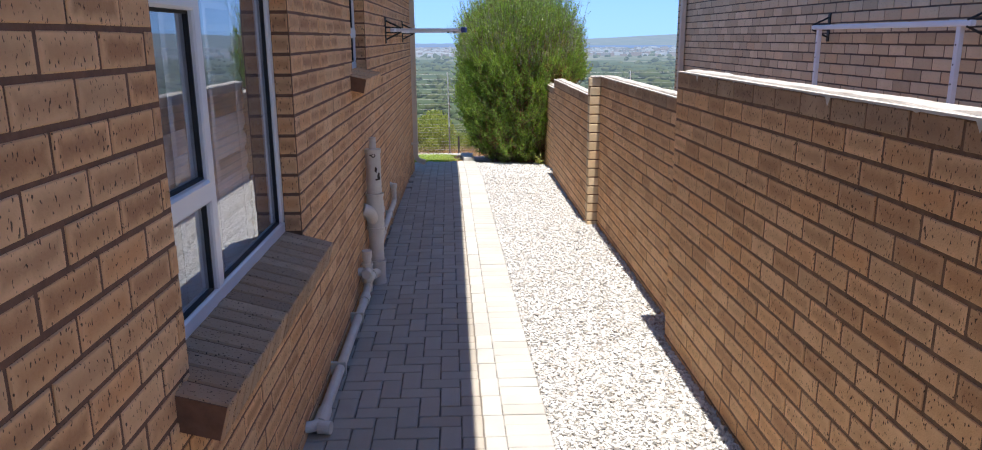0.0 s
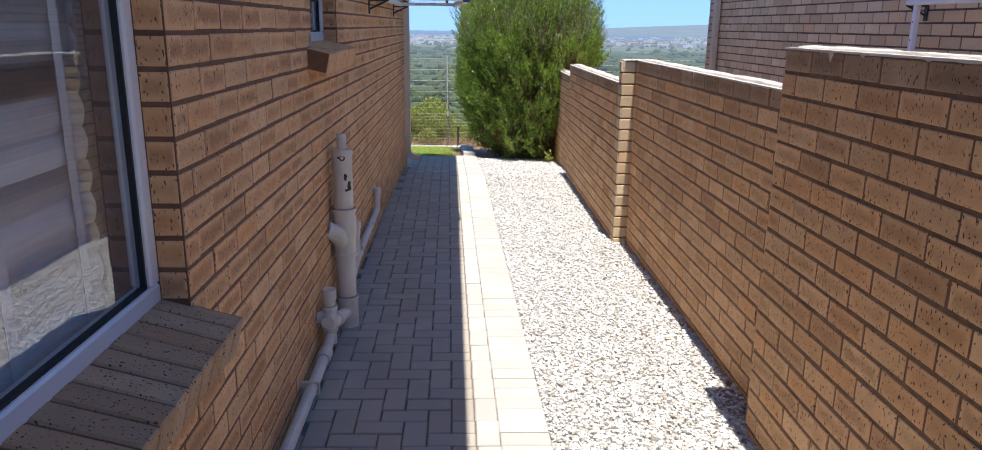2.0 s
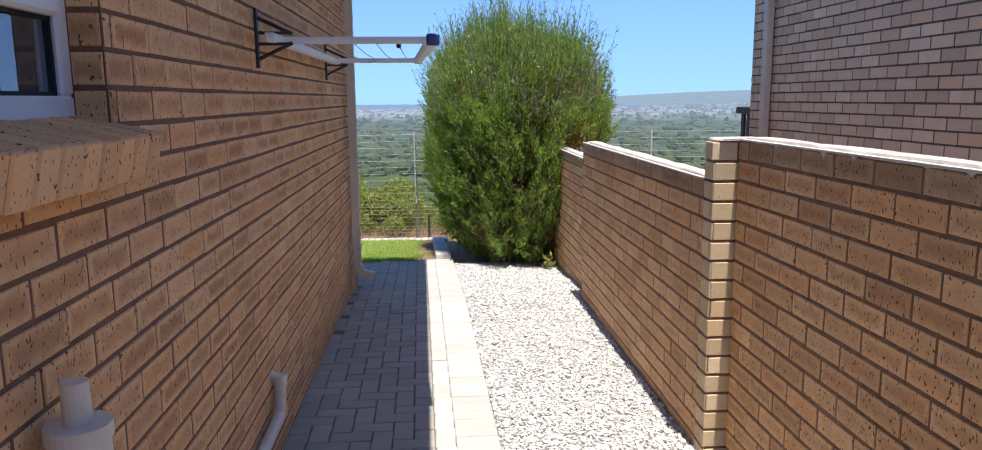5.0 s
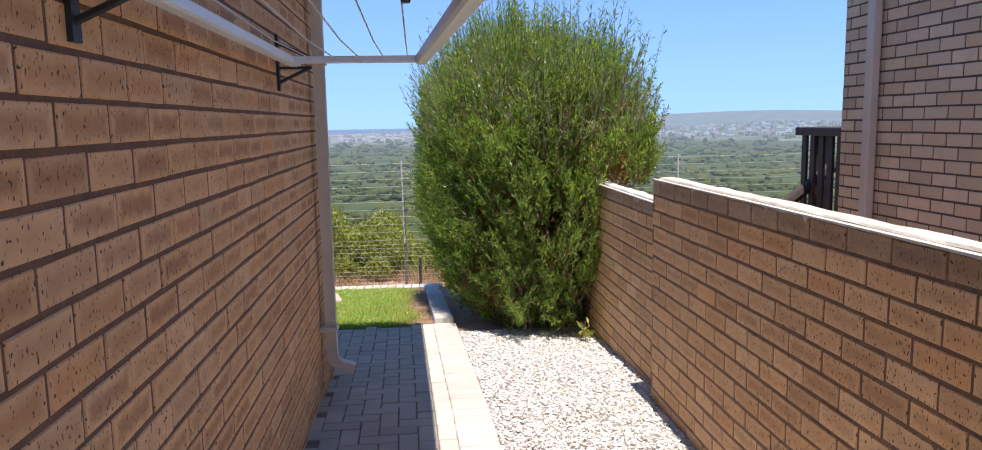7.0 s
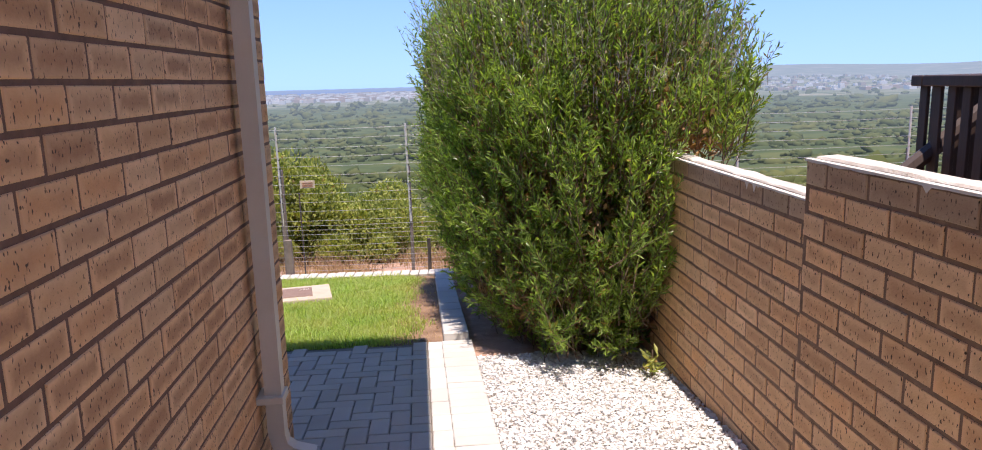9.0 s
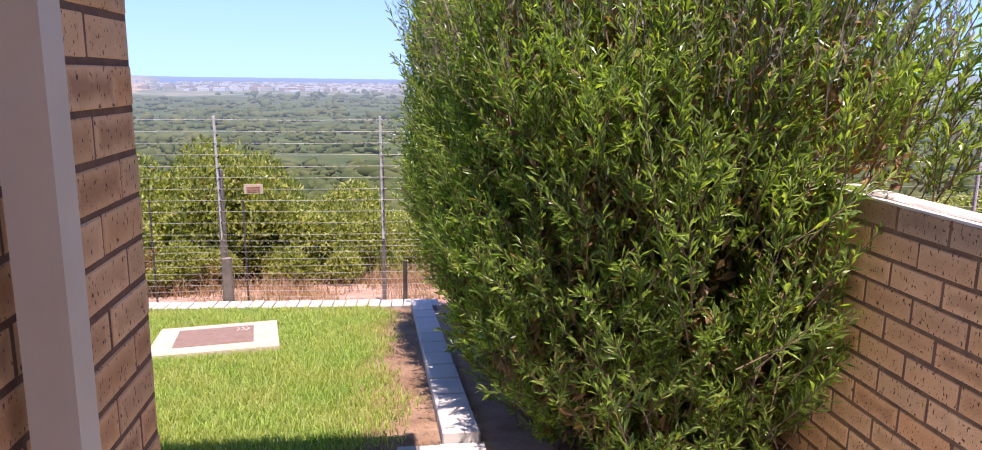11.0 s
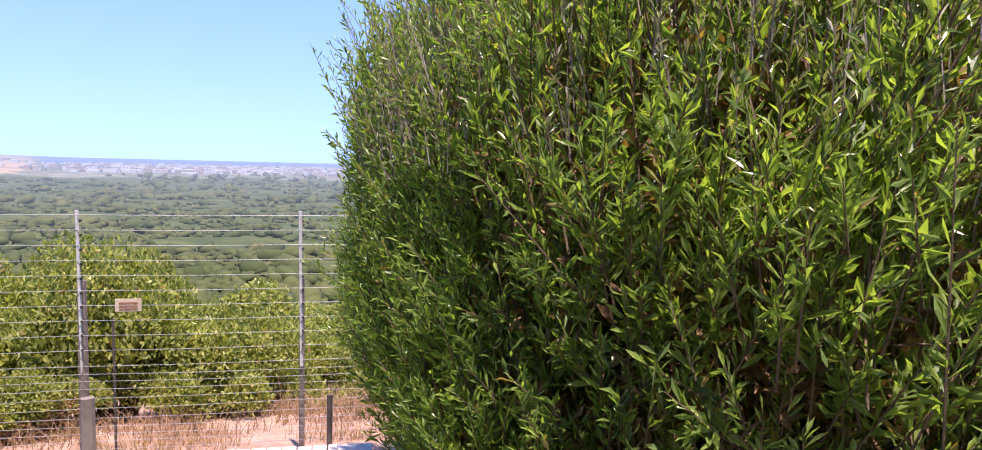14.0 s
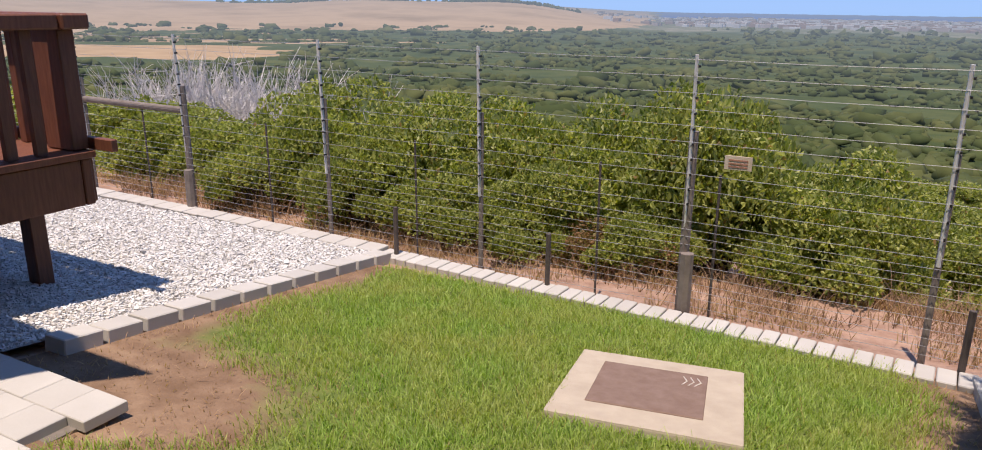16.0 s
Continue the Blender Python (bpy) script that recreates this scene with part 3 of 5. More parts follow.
add_box(bm, (-10.2, -12.0, -0.6), (-10.0, HY, TOP))
add_box(bm, (-10.2, -12.2, -0.6), (HX - 0.008, -12.0, TOP))
part("mortar", bm, M_BRICK, wall_far_side)
def eave(y):
    return -0.128 - 0.0155 * y


def slant_box(bm, x0, edge, y0, y1, z0, z1):
    """A board whose outer edge runs slightly askew; x0 is a number, or a depth behind that edge."""
    inner = edge if x0 > 0 else None
    a, b = (edge(y0) - x0, edge(y1) - x0) if inner else (x0, x0)
    lo = [bm.verts.new(q) for q in ((a, y0, z0), (edge(y0), y0, z0), (edge(y1), y1, z0), (b, y1, z0))]
    hi = [bm.verts.new((q.co.x, q.co.y, z1)) for q in lo]
    bm.faces.new(lo[::-1])
    bm.faces.new(hi)
    for i in range(4):
        bm.faces.new((lo[i], lo[(i + 1) % 4], hi[(i + 1) % 4], hi[i]))


roof = thing("roof", "dark tiled roof with white fascia and wide eaves", "roof", kind="structure")
bm = bmesh.new()
slant_box(bm, -10.8, eave, -12.8, 4.83, TOP - 0.03, TOP + 0.02)
part("soffit", bm, M_FASCIA, roof, "white boarded soffit")
bm = bmesh.new()
v = [bm.verts.new(p) for p in ((-10.8, -12.8, TOP + 0.02), (eave(-12.8) - 0.06, -12.8, TOP + 0.02), (eave(4.8) - 0.06, 4.8, TOP + 0.02), (-10.8, 4.8, TOP + 0.02), (-5.5, -8.0, 4.6), (-5.5, 0.0, 4.6))]
for f in ((0, 1, 4), (1, 2, 5, 4), (2, 3, 5), (3, 0, 4, 5)):
    bm.faces.new([v[i] for i in f])
part("tiles", bm, M_ROOF, roof, "dark concrete roof tiles")
gutter = thing("gutter", "white fascia gutter along the eaves", "gutter", at=(0, 0, 0), kind="structure")
bm = bmesh.new()
slant_box(bm, 0.047, eave, -12.8, 4.83, TOP + 0.022, TOP + 0.13)
part("channel", bm, M_FASCIA, gutter)
# Plain room added behind the panes, its shade held in the plaster colour.
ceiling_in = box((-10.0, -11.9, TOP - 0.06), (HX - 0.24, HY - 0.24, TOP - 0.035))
tagged(part("ceiling", ceiling_in, M_ROOM), "plain ceiling of a room coloured dark to look dim", "ceiling", kind="structure")
tagged(part("floor", box((-10.0, -11.9, 0.1), (HX - 0.24, HY - 0.24, 0.2)), M_ROOM), "plain floor of a room coloured dark to look dim", "floor", kind="structure")
tagged(part("wall_inner", box((-3.4, -11.9, 0.2), (-3.3, HY - 0.24, TOP - 0.06)), M_ROOM), "plain inner wall behind the windows, coloured dark to look dim", "wall", kind="structure")


def window(name, label, y0, y1, z0, z1, mullion, transoms):
    """A white aluminium window set 75 mm into the brick side wall."""
    w = thing(name, label, "window", kind="structure")
    xf, dep, t = HX - 0.075, 0.055, 0.052
    spots = [((y0, z0), (y1, z0 + t)), ((y0, z1 - t), (y1, z1)), ((y0, z0 + t), (y0 + t, z1 - t)), ((y1 - t, z0 + t), (y1, z1 - t))]
    for (a, b), (c, d) in spots:
        part("window_frame", box((xf - dep, a, b), (xf, c, d), 0.006), M_PAINT_WHITE, w)
    hi = y1 - t
    if mullion:
        part("mullion", box((xf - dep, mullion - 0.03, z0 + t), (xf + 0.004, mullion + 0.03, z1 - t), 0.006), M_PAINT_WHITE, w)
        hi = mullion - 0.03
    zs = [z0 + t, *transoms, z1 - t]
    for zt in transoms:
        part("transom", box((xf - dep, y0 + t, zt - 0.035), (xf + 0.012, hi, zt + 0.035), 0.008), M_PAINT_WHITE, w)
    panes = [(y0 + t, hi, a + (0.035 if a in transoms else 0), b - (0.035 if b in transoms else 0)) for a, b in zip(zs, zs[1:])]
    if mullion:
        panes.append((mullion + 0.03, y1 - t, z0 + t, z1 - t))
    for a, b, c, d in panes:
        bm = bmesh.new()
        for p, q in (((a, c), (b, c + 0.009)), ((a, d - 0.009), (b, d)), ((a, c), (a + 0.009, d)), ((b - 0.009, c), (b, d))):
            add_box(bm, (xf - 0.026, p[0], p[1]), (xf - 0.012, q[0], q[1]))
        part("seal", bm, M_RUBBER, w, "black rubber seal")
        ob = part("pane", box((xf - 0.03, a, c), (xf - 0.024, b, d)), M_GLASS, w, "dark reflecting glass")
        ob.visible_shadow = False
        ob.data.materials.append(M_CLEAR)
        for q in ob.data.polygons:
            q.material_index = 0 if q.normal.x > 0.5 else 1
    return w


win_1 = window("window_1", "white aluminium window with dark reflecting panes and brick sill", WIN1[0], WIN1[1], 0.935, WIN1[3], -4.69, (1.31, 1.88))
win_2 = window("window_2", "small white aluminium window with dark glass and brick sill", WIN2[0], WIN2[1], 1.545, WIN2[3], 0, (1.80,))


def brick_sill(win, y0, y1, x_out, z_in, z_out, drop, material):
    """Bricks on edge, tipped outwards, under a window."""
    n = int(round((y1 - y0) / 0.083))
    tip = math.atan2(z_in - z_out, x_out - (HX - 0.085))
    long = (x_out - (HX - 0.085)) / math.cos(tip)
    me = bpy.data.meshes.new("brick")
    bm = box((0, -0.0365, -drop), (long, 0.0365, 0), 0.005)
    bm.to_mesh(me)
    bm.free()
    me.materials.append(material)
    for i in range(n):
        ob = new("brick", me)
        ob.parent = win
        ob.matrix_basis = Matrix.Translation((HX - 0.085, y0 + (i + 0.5) * (y1 - y0) / n, z_in + rng.normal(0, 0.0015))) @ Matrix.Rotation(tip, 4, "Y")
    bm = box((0.004, y0, -drop + 0.006), (long - 0.006, y1, -0.006), 0, Matrix.Translation((HX - 0.085, 0, z_in)) @ Matrix.Rotation(tip, 4, "Y"))
    part("mortar", bm, M_MORTAR, win)


brick_sill(win_1, -5.32, -3.77, -0.775, 0.945, 0.885, 0.105, M_BRICK_TOP)
brick_sill(win_2, -2.13, -1.25, -0.80, 1.555, 1.512, 0.10, M_BRICK)
# wide-slatted blind hanging close behind the large window
blind = thing("window_blind", "pale wide-slatted blind with cloth tapes, lowered behind the large window", "blind")
BX = HX - 0.215
slat_mesh = bpy.data.meshes.new("slat")
bm = bmesh.new()
arc = [(-0.012, 0.044), (-0.001, 0.024), (0.006, 0.0), (0.004, -0.024), (-0.004, -0.046)]
ends = [[bm.verts.new((x, y, z)) for x, z in arc] for y in (-0.70, 0.70)]
for i in range(4):
    bm.faces.new((ends[0][i], ends[1][i], ends[1][i + 1], ends[0][i + 1]))
bmesh.ops.solidify(bm, geom=bm.faces[:], thickness=0.003)
bm.to_mesh(slat_mesh)
bm.free()
for i in range(18):
    slat = attach("slat", slat_mesh, M_BLIND, blind)
    slat.matrix_basis = Matrix.Translation((BX, -4.50, 0.80 + i * 0.080)) @ Matrix.Rotation(rng.normal(0, 0.02), 4, "Y")
for y in (-5.02, -4.62, -4.22, -3.90):
    part("tape", box((BX + 0.010, y - 0.019, 0.76), (BX + 0.0115, y + 0.019, 2.24)), M_BLIND, blind, "woven ladder tape")
part("head_rail", box((BX - 0.03, -5.2, 2.235), (BX + 0.03, -3.80, 2.28), 0.004), M_BLIND, blind)

# ---- the boundary wall, in four stretches that step down the slope ----
SECTIONS = (("wall_boundary_1", 0.985, -12.0, -2.88, 1.578), ("wall_boundary_2", 1.085, -2.88, 0.0, 1.408),
            ("wall_boundary_3", 0.988, 0.115, 2.84, 1.234), ("wall_boundary_4", 1.085, 2.84, 8.9, 1.07))
boundary = []


def smear(y0, y1, x, z, parent):
    """A ragged line of cement along the top of the bricks, with drips."""
    vs, fs = [], []
    n = int((y1 - y0) / 0.018)
    for i in range(n + 1):
        y = y0 + (y1 - y0) * i / n
        hgt = 0.004 + 0.007 * abs(noise.noise((y * 7, x, 0))) + (0.035 * rng.random() ** 2 if rng.random() < 0.06 else 0)
        vs += [(x - 0.0035, y, z + 0.003), (x - 0.0035, y, z - hgt), (x + 0.02, y, z + 0.003)]
    for i in range(n):
        a, b = 3 * i, 3 * i + 3
        fs += [(a, b, b + 1, a + 1), (a, a + 2, b + 2, b)]
    attach("cement_smear", to_mesh("cement_smear", vs, fs), M_DRIP, parent, "ragged pale cement smear")


def coping(x0, y0, y1, z, parent, xb):
    bm = bmesh.new()
    n = max(2, int((y1 - y0) / 0.12))
    rings = []
    for i in range(n + 1):
        y = y0 + (y1 - y0) * i / n
        j = rng.normal(0, 1, 4)
        rings.append([bm.verts.new(p) for p in ((x0 + 0.040 + j[0] * 0.003, y, z), (x0 + 0.046 + j[0] * 0.003, y, z + 0.008 + j[1] * 0.0015), (xb - 0.008 + j[2] * 0.004, y, z + 0.011 + j[3] * 0.0015), (xb - 0.005, y, z))])
    for a, b in zip(rings, rings[1:]):
        for k in range(4):
            bm.faces.new((a[k], b[k], b[(k + 1) % 4], a[(k + 1) % 4]))
    bm.faces.new(rings[0])
    bm.faces.new(rings[-1][::-1])
    part("coping", bm, M_COPING, parent, "weathered white plaster coping")


for name, xf, y0, y1, top in SECTIONS:
    w = thing(name, "low brown face-brick garden wall with white plaster coping", "wall", kind="structure")
    part("mortar", box((xf + 0.0032, y0 + 0.006, -1.3), (xf + 0.113, y1 - 0.006, top - 0.004)), M_MORTAR_WALL, w)
    coping(xf, y0, y1, top, w, xf + 0.115)
    smear(y0, y1, xf, top, w)
    boundary.append(w)
pier = thing("brick_pier", "brown face-brick pier standing out from the garden wall", "pier", kind="structure")
part("mortar", box((0.9915, 0.004, -1.3), (1.2, 0.109, 1.398)), M_MORTAR_WALL, pier)
coping(0.965, -0.02, 0.13, 1.403, pier, 1.20)

# ---- the neighbour's house ----
NX, NY, PY = 3.0, 4.42, 3.965
wall_nb = thing("wall_neighbour", "pale beige face-brick wall of the neighbouring house", "wall", kind="structure")
bm = bmesh.new()
add_box(bm, (NX + 0.0032, -12.0, -0.6), (NX + 0.23, NY - 0.008, TOP + 0.4))
add_box(bm, (NX + 0.23, NY - 0.23, -0.6), (11.0, NY - 0.008, TOP + 0.4))
part("mortar", bm, M_MORTAR_PALE, wall_nb)
roof_nb = thing("roof_neighbour", "dark tiled roof of the neighbouring house", "roof", kind="structure")
bm = bmesh.new()
v = [bm.verts.new(p) for p in ((2.8, -12.8, TOP + 0.4), (11.5, -12.8, TOP + 0.4), (11.5, 4.5, TOP + 0.4), (2.8, 4.5, TOP + 0.4), (7.1, -8.0, 4.9), (7.1, 0.0, 4.9))]
for f in ((0, 1, 4), (1, 2, 5, 4), (2, 3, 5), (3, 0, 4, 5), (3, 2, 1, 0)):
    bm.faces.new([v[i] for i in f])
part("tiles", bm, M_ROOF, roof_nb)
pipe_nb = thing("downpipe", "cream metal rainwater downpipe on the neighbour's corner", "downpipe", "downpipes")
part("pipe", box((NX - 0.085, PY - 0.042, -0.05), (NX - 0.012, PY + 0.042, TOP + 0.38), 0.012), M_DOWNPIPE, pipe_nb)
for z in (0.6, 2.4):
    part("strap", box((NX - 0.088, PY - 0.055, z), (NX - 0.001, PY + 0.055, z + 0.03), 0.002), M_DOWNPIPE, pipe_nb)


# ---- downpipe on the house corner ----
dp = thing("downpipe", "cream metal downpipe with a kicked-out foot on the house corner", "downpipe", "downpipes")
DY = 3.22


def square_bend(points, half):
    bm = bmesh.new()
    rings = []
    for i, p in enumerate(points):
        p = Vector(p)
        d = (Vector(points[min(i + 1, len(points) - 1)]) - Vector(points[max(i - 1, 0)])).normalized()
        side = Vector((0, 1, 0))
        up = d.cross(side).normalized()
        rings.append([bm.verts.new(p + side * a * half + up * b * half) for a, b in ((-1, -1), (1, -1), (1, 1), (-1, 1))])
    for a, b in zip(rings, rings[1:]):
        for k in range(4):
            bm.faces.new((a[k], a[(k + 1) % 4], b[(k + 1) % 4], b[k]))
    bm.faces.new(rings[0][::-1])
    bm.faces.new(rings[-1])
    bmesh.ops.bevel(bm, geom=[e for e in bm.edges if e.is_manifold and e.calc_face_angle(0) > 1.2], offset=0.007, segments=2, affect="EDGES")
    bmesh.ops.recalc_face_normals(bm, faces=bm.faces[:])
    return bm


cx = HX + 0.058
part("pipe", square_bend([(cx, DY, 2.46), (cx, DY, 1.2), (cx, DY, 0.22), (cx + 0.012, DY, 0.165), (cx + 0.05, DY, 0.132), (cx + 0.13, DY, 0.108)], 0.031), M_DOWNPIPE, dp)
part("swan_neck", square_bend([(cx, DY, 2.47), (cx + 0.03, DY, 2.55), (cx + 0.45, DY, 2.72), (cx + 0.60, DY, TOP - 0.032)], 0.031), M_DOWNPIPE, dp)
for z in (0.35, 1.9):
    part("strap", box((HX - 0.002, DY - 0.055, z), (cx + 0.04, DY + 0.055, z + 0.028), 0.002), M_DOWNPIPE, dp)

# ---- drain pipes at the foot of the house wall ----
def flanged(name, a, b, r, rim, parent, label="", sides=20):
    """A length of pipe with a raised rim round each end."""
    a, b = Vector(a), Vector(b)
    w = (b - a).normalized()
    bm = tube(a, b, r, sides=sides)
    add_tube(bm, a, a + w * 0.018, rim, sides=sides)
    add_tube(bm, b - w * 0.018, b, rim, sides=sides)
    return part(name, bm, M_PVC, parent, label)


drain = thing("soil_pipe", "off-white plastic soil pipe stub with branches and chipped paint", "pipe")
PX, PY = -0.836, -1.71
part("main_pipe", tube((PX, PY, 0.16), (PX, PY, 1.0), 0.053, sides=28), M_PVC, drain)
flanged("junction", (PX, PY, 0.42), (PX, PY, 0.685), 0.060, 0.066, drain, sides=28)
flanged("foot_socket", (PX, PY, -0.02), (PX, PY, 0.19), 0.061, 0.067, drain, sides=28)
part("collar", tube((PX, PY, 0.975), (PX, PY, 1.004), 0.058, sides=28), M_PVC, drain)
part("vent_cap", tube((PX, PY, 1.0), (PX, PY, 1.085), 0.026, 0.024, 16), M_PVC, drain, "short pinkish cap pipe")
part("branch", bent_tube([(PX, PY, 0.47), (PX - 0.035, PY - 0.075, 0.565), (HX - 0.01, PY - 0.10, 0.59)], 0.046, 16, 0.025), M_PVC, drain)
plate = box((-0.03, -0.008, -0.06), (0.03, 0.012, 0.06), 0.012, Matrix.Translation((PX + 0.028, PY + 0.056, 0.57)) @ Matrix.Rotation(radians(-25), 4, "Z"), 2)
part("inspection_plate", plate, M_PVC, drain)
for a0, z, wide, high in ((-1.35, 0.962, 0.016, 0.013), (-1.75, 0.965, 0.008, 0.005), (-1.15, 0.862, 0.010, 0.020), (-0.75, 0.815, 0.012, 0.026), (-0.95, 0.792, 0.016, 0.007), (-0.62, 0.80, 0.007, 0.015)):
    bm = bmesh.new()
    n = 11
    ring = []
    for i in range(n):
        u = 2 * math.pi * i / n
        k = 0.75 + 0.6 * rng.random()
        a = a0 + k * wide * math.cos(u) / 0.053
        ring.append(bm.verts.new((PX + 0.0538 * math.cos(a), PY + 0.0538 * math.sin(a), z + k * high * math.sin(u))))
    bm.faces.new(ring)
    part("paint_chip", bm, M_CHIP, drain, "dark flaked patch")

branch_pipe = thing("waste_pipe", "off-white plastic waste pipe clipped low along the brick wall", "pipe", "waste pipes")
QX0 = HX + 0.036
part("long_pipe", bent_tube([(PX, PY + 0.03, 0.12), (QX0 + 0.01, PY + 0.22, 0.165), (QX0, -0.9, 0.205), (QX0, 0.09, 0.235), (QX0, 0.125, 0.385), (HX - 0.01, 0.13, 0.40)], 0.024, 14, 0.035), M_PVC, branch_pipe)
part("riser", bent_tube([(QX0, -1.20, 0.19), (QX0 + 0.004, -1.07, 0.27), (QX0, -1.05, 0.42), (HX - 0.01, -1.05, 0.435)], 0.023, 14, 0.03), M_PVC, branch_pipe)
for c in ((QX0, 0.125, 0.36), (QX0, -1.05, 0.395)):
    part("collar", tube(c, (c[0], c[1] + 0.001, c[2] + 0.045), 0.030, sides=16), M_PVC, branch_pipe)
for y in (-0.95, -0.35):
    part("clip", box((HX - 0.003, y, 0.18), (QX0 + 0.027, y + 0.016, 0.245), 0.003), M_PVC, branch_pipe)

gully = thing("waste_pipe", "off-white plastic waste pipe with capped cross fitting at the wall foot", "pipe", "waste pipes")
GX, GY0 = -0.850, -2.16
part("riser", tube((GX, GY0, 0.10), (GX, GY0, 0.34), 0.029, sides=18), M_PVC, gully)
flanged("cross_fitting", (GX, GY0, 0.17), (GX, GY0, 0.30), 0.034, 0.039, gully)
part("end_cap", tube((GX, GY0, 0.335), (GX, GY0, 0.385), 0.036, 0.033, 18), M_PVC, gully)
part("end_cap", tube((GX, GY0 - 0.02, 0.245), (GX + 0.004, GY0 - 0.095, 0.245), 0.031, sides=18), M_PVC, gully)
part("wall_stub", tube((HX - 0.01, GY0 - 0.03, 0.245), (GX, GY0, 0.245), 0.028, sides=18), M_PVC, gully)
part("elbow", bent_tube([(GX, GY0, 0.19), (GX + 0.01, GY0 + 0.16, 0.165), (PX, PY, 0.09)], 0.033, 14, 0.06), M_PVC, gully)
part("collar", tube((GX + 0.006, GY0 + 0.12, 0.175), (GX + 0.009, GY0 + 0.165, 0.165), 0.040, sides=18), M_PVC, gully)
part("long_pipe", bent_tube([(GX, GY0, 0.15), (GX - 0.004, GY0 - 0.12, 0.105), (-0.858, -2.6, 0.085), (-0.856, -3.92, 0.072), (-0.90, -3.98, 0.085), (-0.95, -3.98, 0.09)], 0.026, 14, 0.04), M_PVC, gully)
part("collar", tube((GX - 0.002, GY0 - 0.13, 0.108), (GX - 0.004, GY0 - 0.20, 0.10), 0.034, sides=18), M_PVC, gully)
for y in (-2.62, -3.35):
    part("clip", box((HX - 0.003, y, 0.045), (-0.824, y + 0.018, 0.115), 0.003), M_PVC, gully)
part("collar", tube((-0.856, -3.80, 0.073), (-0.856, -3.93, 0.073), 0.033, sides=16), M_PVC, gully)
part("end_cap", tube((-0.856, -3.955, 0.075), (-0.80, -3.965, 0.075), 0.03, sides=16), M_PVC, gully)


# ---- wall-hung washing lines ----
def bracket(parent, x, y, z, out):
    """A black triangular wall bracket; out is the way it stands off the wall."""
    bm = bmesh.new()
    add_box(bm, (min(x, x + out * 0.012), y - 0.018, z - 0.12), (max(x, x + out * 0.012), y + 0.018, z + 0.12))
    for zz in (z - 0.022, z + 0.022):
        add_box(bm, (min(x, x + out * 0.15), y - 0.006, zz - 0.006), (max(x, x + out * 0.15), y + 0.006, zz + 0.006))
    add_tube(bm, (x + out * 0.008, y, z - 0.085), (x + out * 0.15, y, z - 0.018), 0.008, sides=6)
    add_tube(bm, (x + out * 0.008, y, z + 0.085), (x + out * 0.15, y, z + 0.018), 0.008, sides=6)
    part("bracket", bm, M_BLACK, parent, "black steel bracket")


line = thing("washing_line", "white folding wall-mounted washing line, folded out over the path", "washing line", "washing lines")
ZL = 1.835
for y in (0.19, 2.2):
    bracket(line, HX, y, ZL, 1)
part("back_rail", box((HX + 0.055, 0.10, ZL - 0.018), (HX + 0.095, 2.27, ZL + 0.018), 0.006), M_PAINT_WHITE, line)
part("arm", box((HX + 0.09, 0.30, ZL - 0.014), (-0.18, 0.33, ZL + 0.016), 0.005), M_PAINT_WHITE, line)
part("arm", box((HX + 0.09, 2.06, ZL - 0.014), (-0.28, 2.085, ZL + 0.016), 0.005), M_PAINT_WHITE, line)
bm = bmesh.new()
slant_box(bm, 0.05, lambda y: -0.133 - 0.0577 * y, 0.28, 2.09, ZL - 0.022, ZL + 0.022)
bmesh.ops.bevel(bm, geom=bm.edges[:], offset=0.008, segments=1, affect="EDGES")
part("front_rail", bm, M_PAINT_WHITE, line)
part("end_cap", box((-0.203, 0.25, ZL - 0.025), (-0.147, 0.28, ZL + 0.025), 0.006), M_BLUE, line, "blue plastic end cap")
for i in range(5):
    x = HX + 0.17 + i * 0.1
    part("line", bent_tube([(x, 0.33, ZL + 0.004), (x, 1.2, ZL - 0.012), (x, 2.06, ZL + 0.004)], 0.0024, 6), M_LINE, line)
part("hook", box((-0.335, 0.335, ZL - 0.03), (-0.315, 0.36, ZL - 0.012), 0.003), M_BLACK, line)

line_nb = thing("washing_line", "white wall-mounted washing line folded down on pale brick", "washing line", "washing lines")
for y in (-0.38, -2.45):
    bracket(line_nb, NX, y, 1.835, -1)
part("back_rail", box((NX - 0.15, -2.48, 1.815), (NX - 0.112, -0.36, 1.853), 0.006), M_PAINT_WHITE, line_nb)
for y in (-0.47, -2.36):
    part("arm", box((NX - 0.145, y - 0.02, 1.06), (NX - 0.11, y + 0.02, 1.82), 0.005), M_PAINT_WHITE, line_nb)
    # small black chips give the dark inside of holes that are not cut
    for z in (1.7, 1.58, 1.46, 1.34):
        part("hole_mark", box((NX - 0.1465, y - 0.005, z), (NX - 0.144, y + 0.005, z + 0.01)), M_BLACK, line_nb)
part("front_rail", box((NX - 0.15, -2.40, 1.02), (NX - 0.105, -0.43, 1.062), 0.006), M_PAINT_WHITE, line_nb)

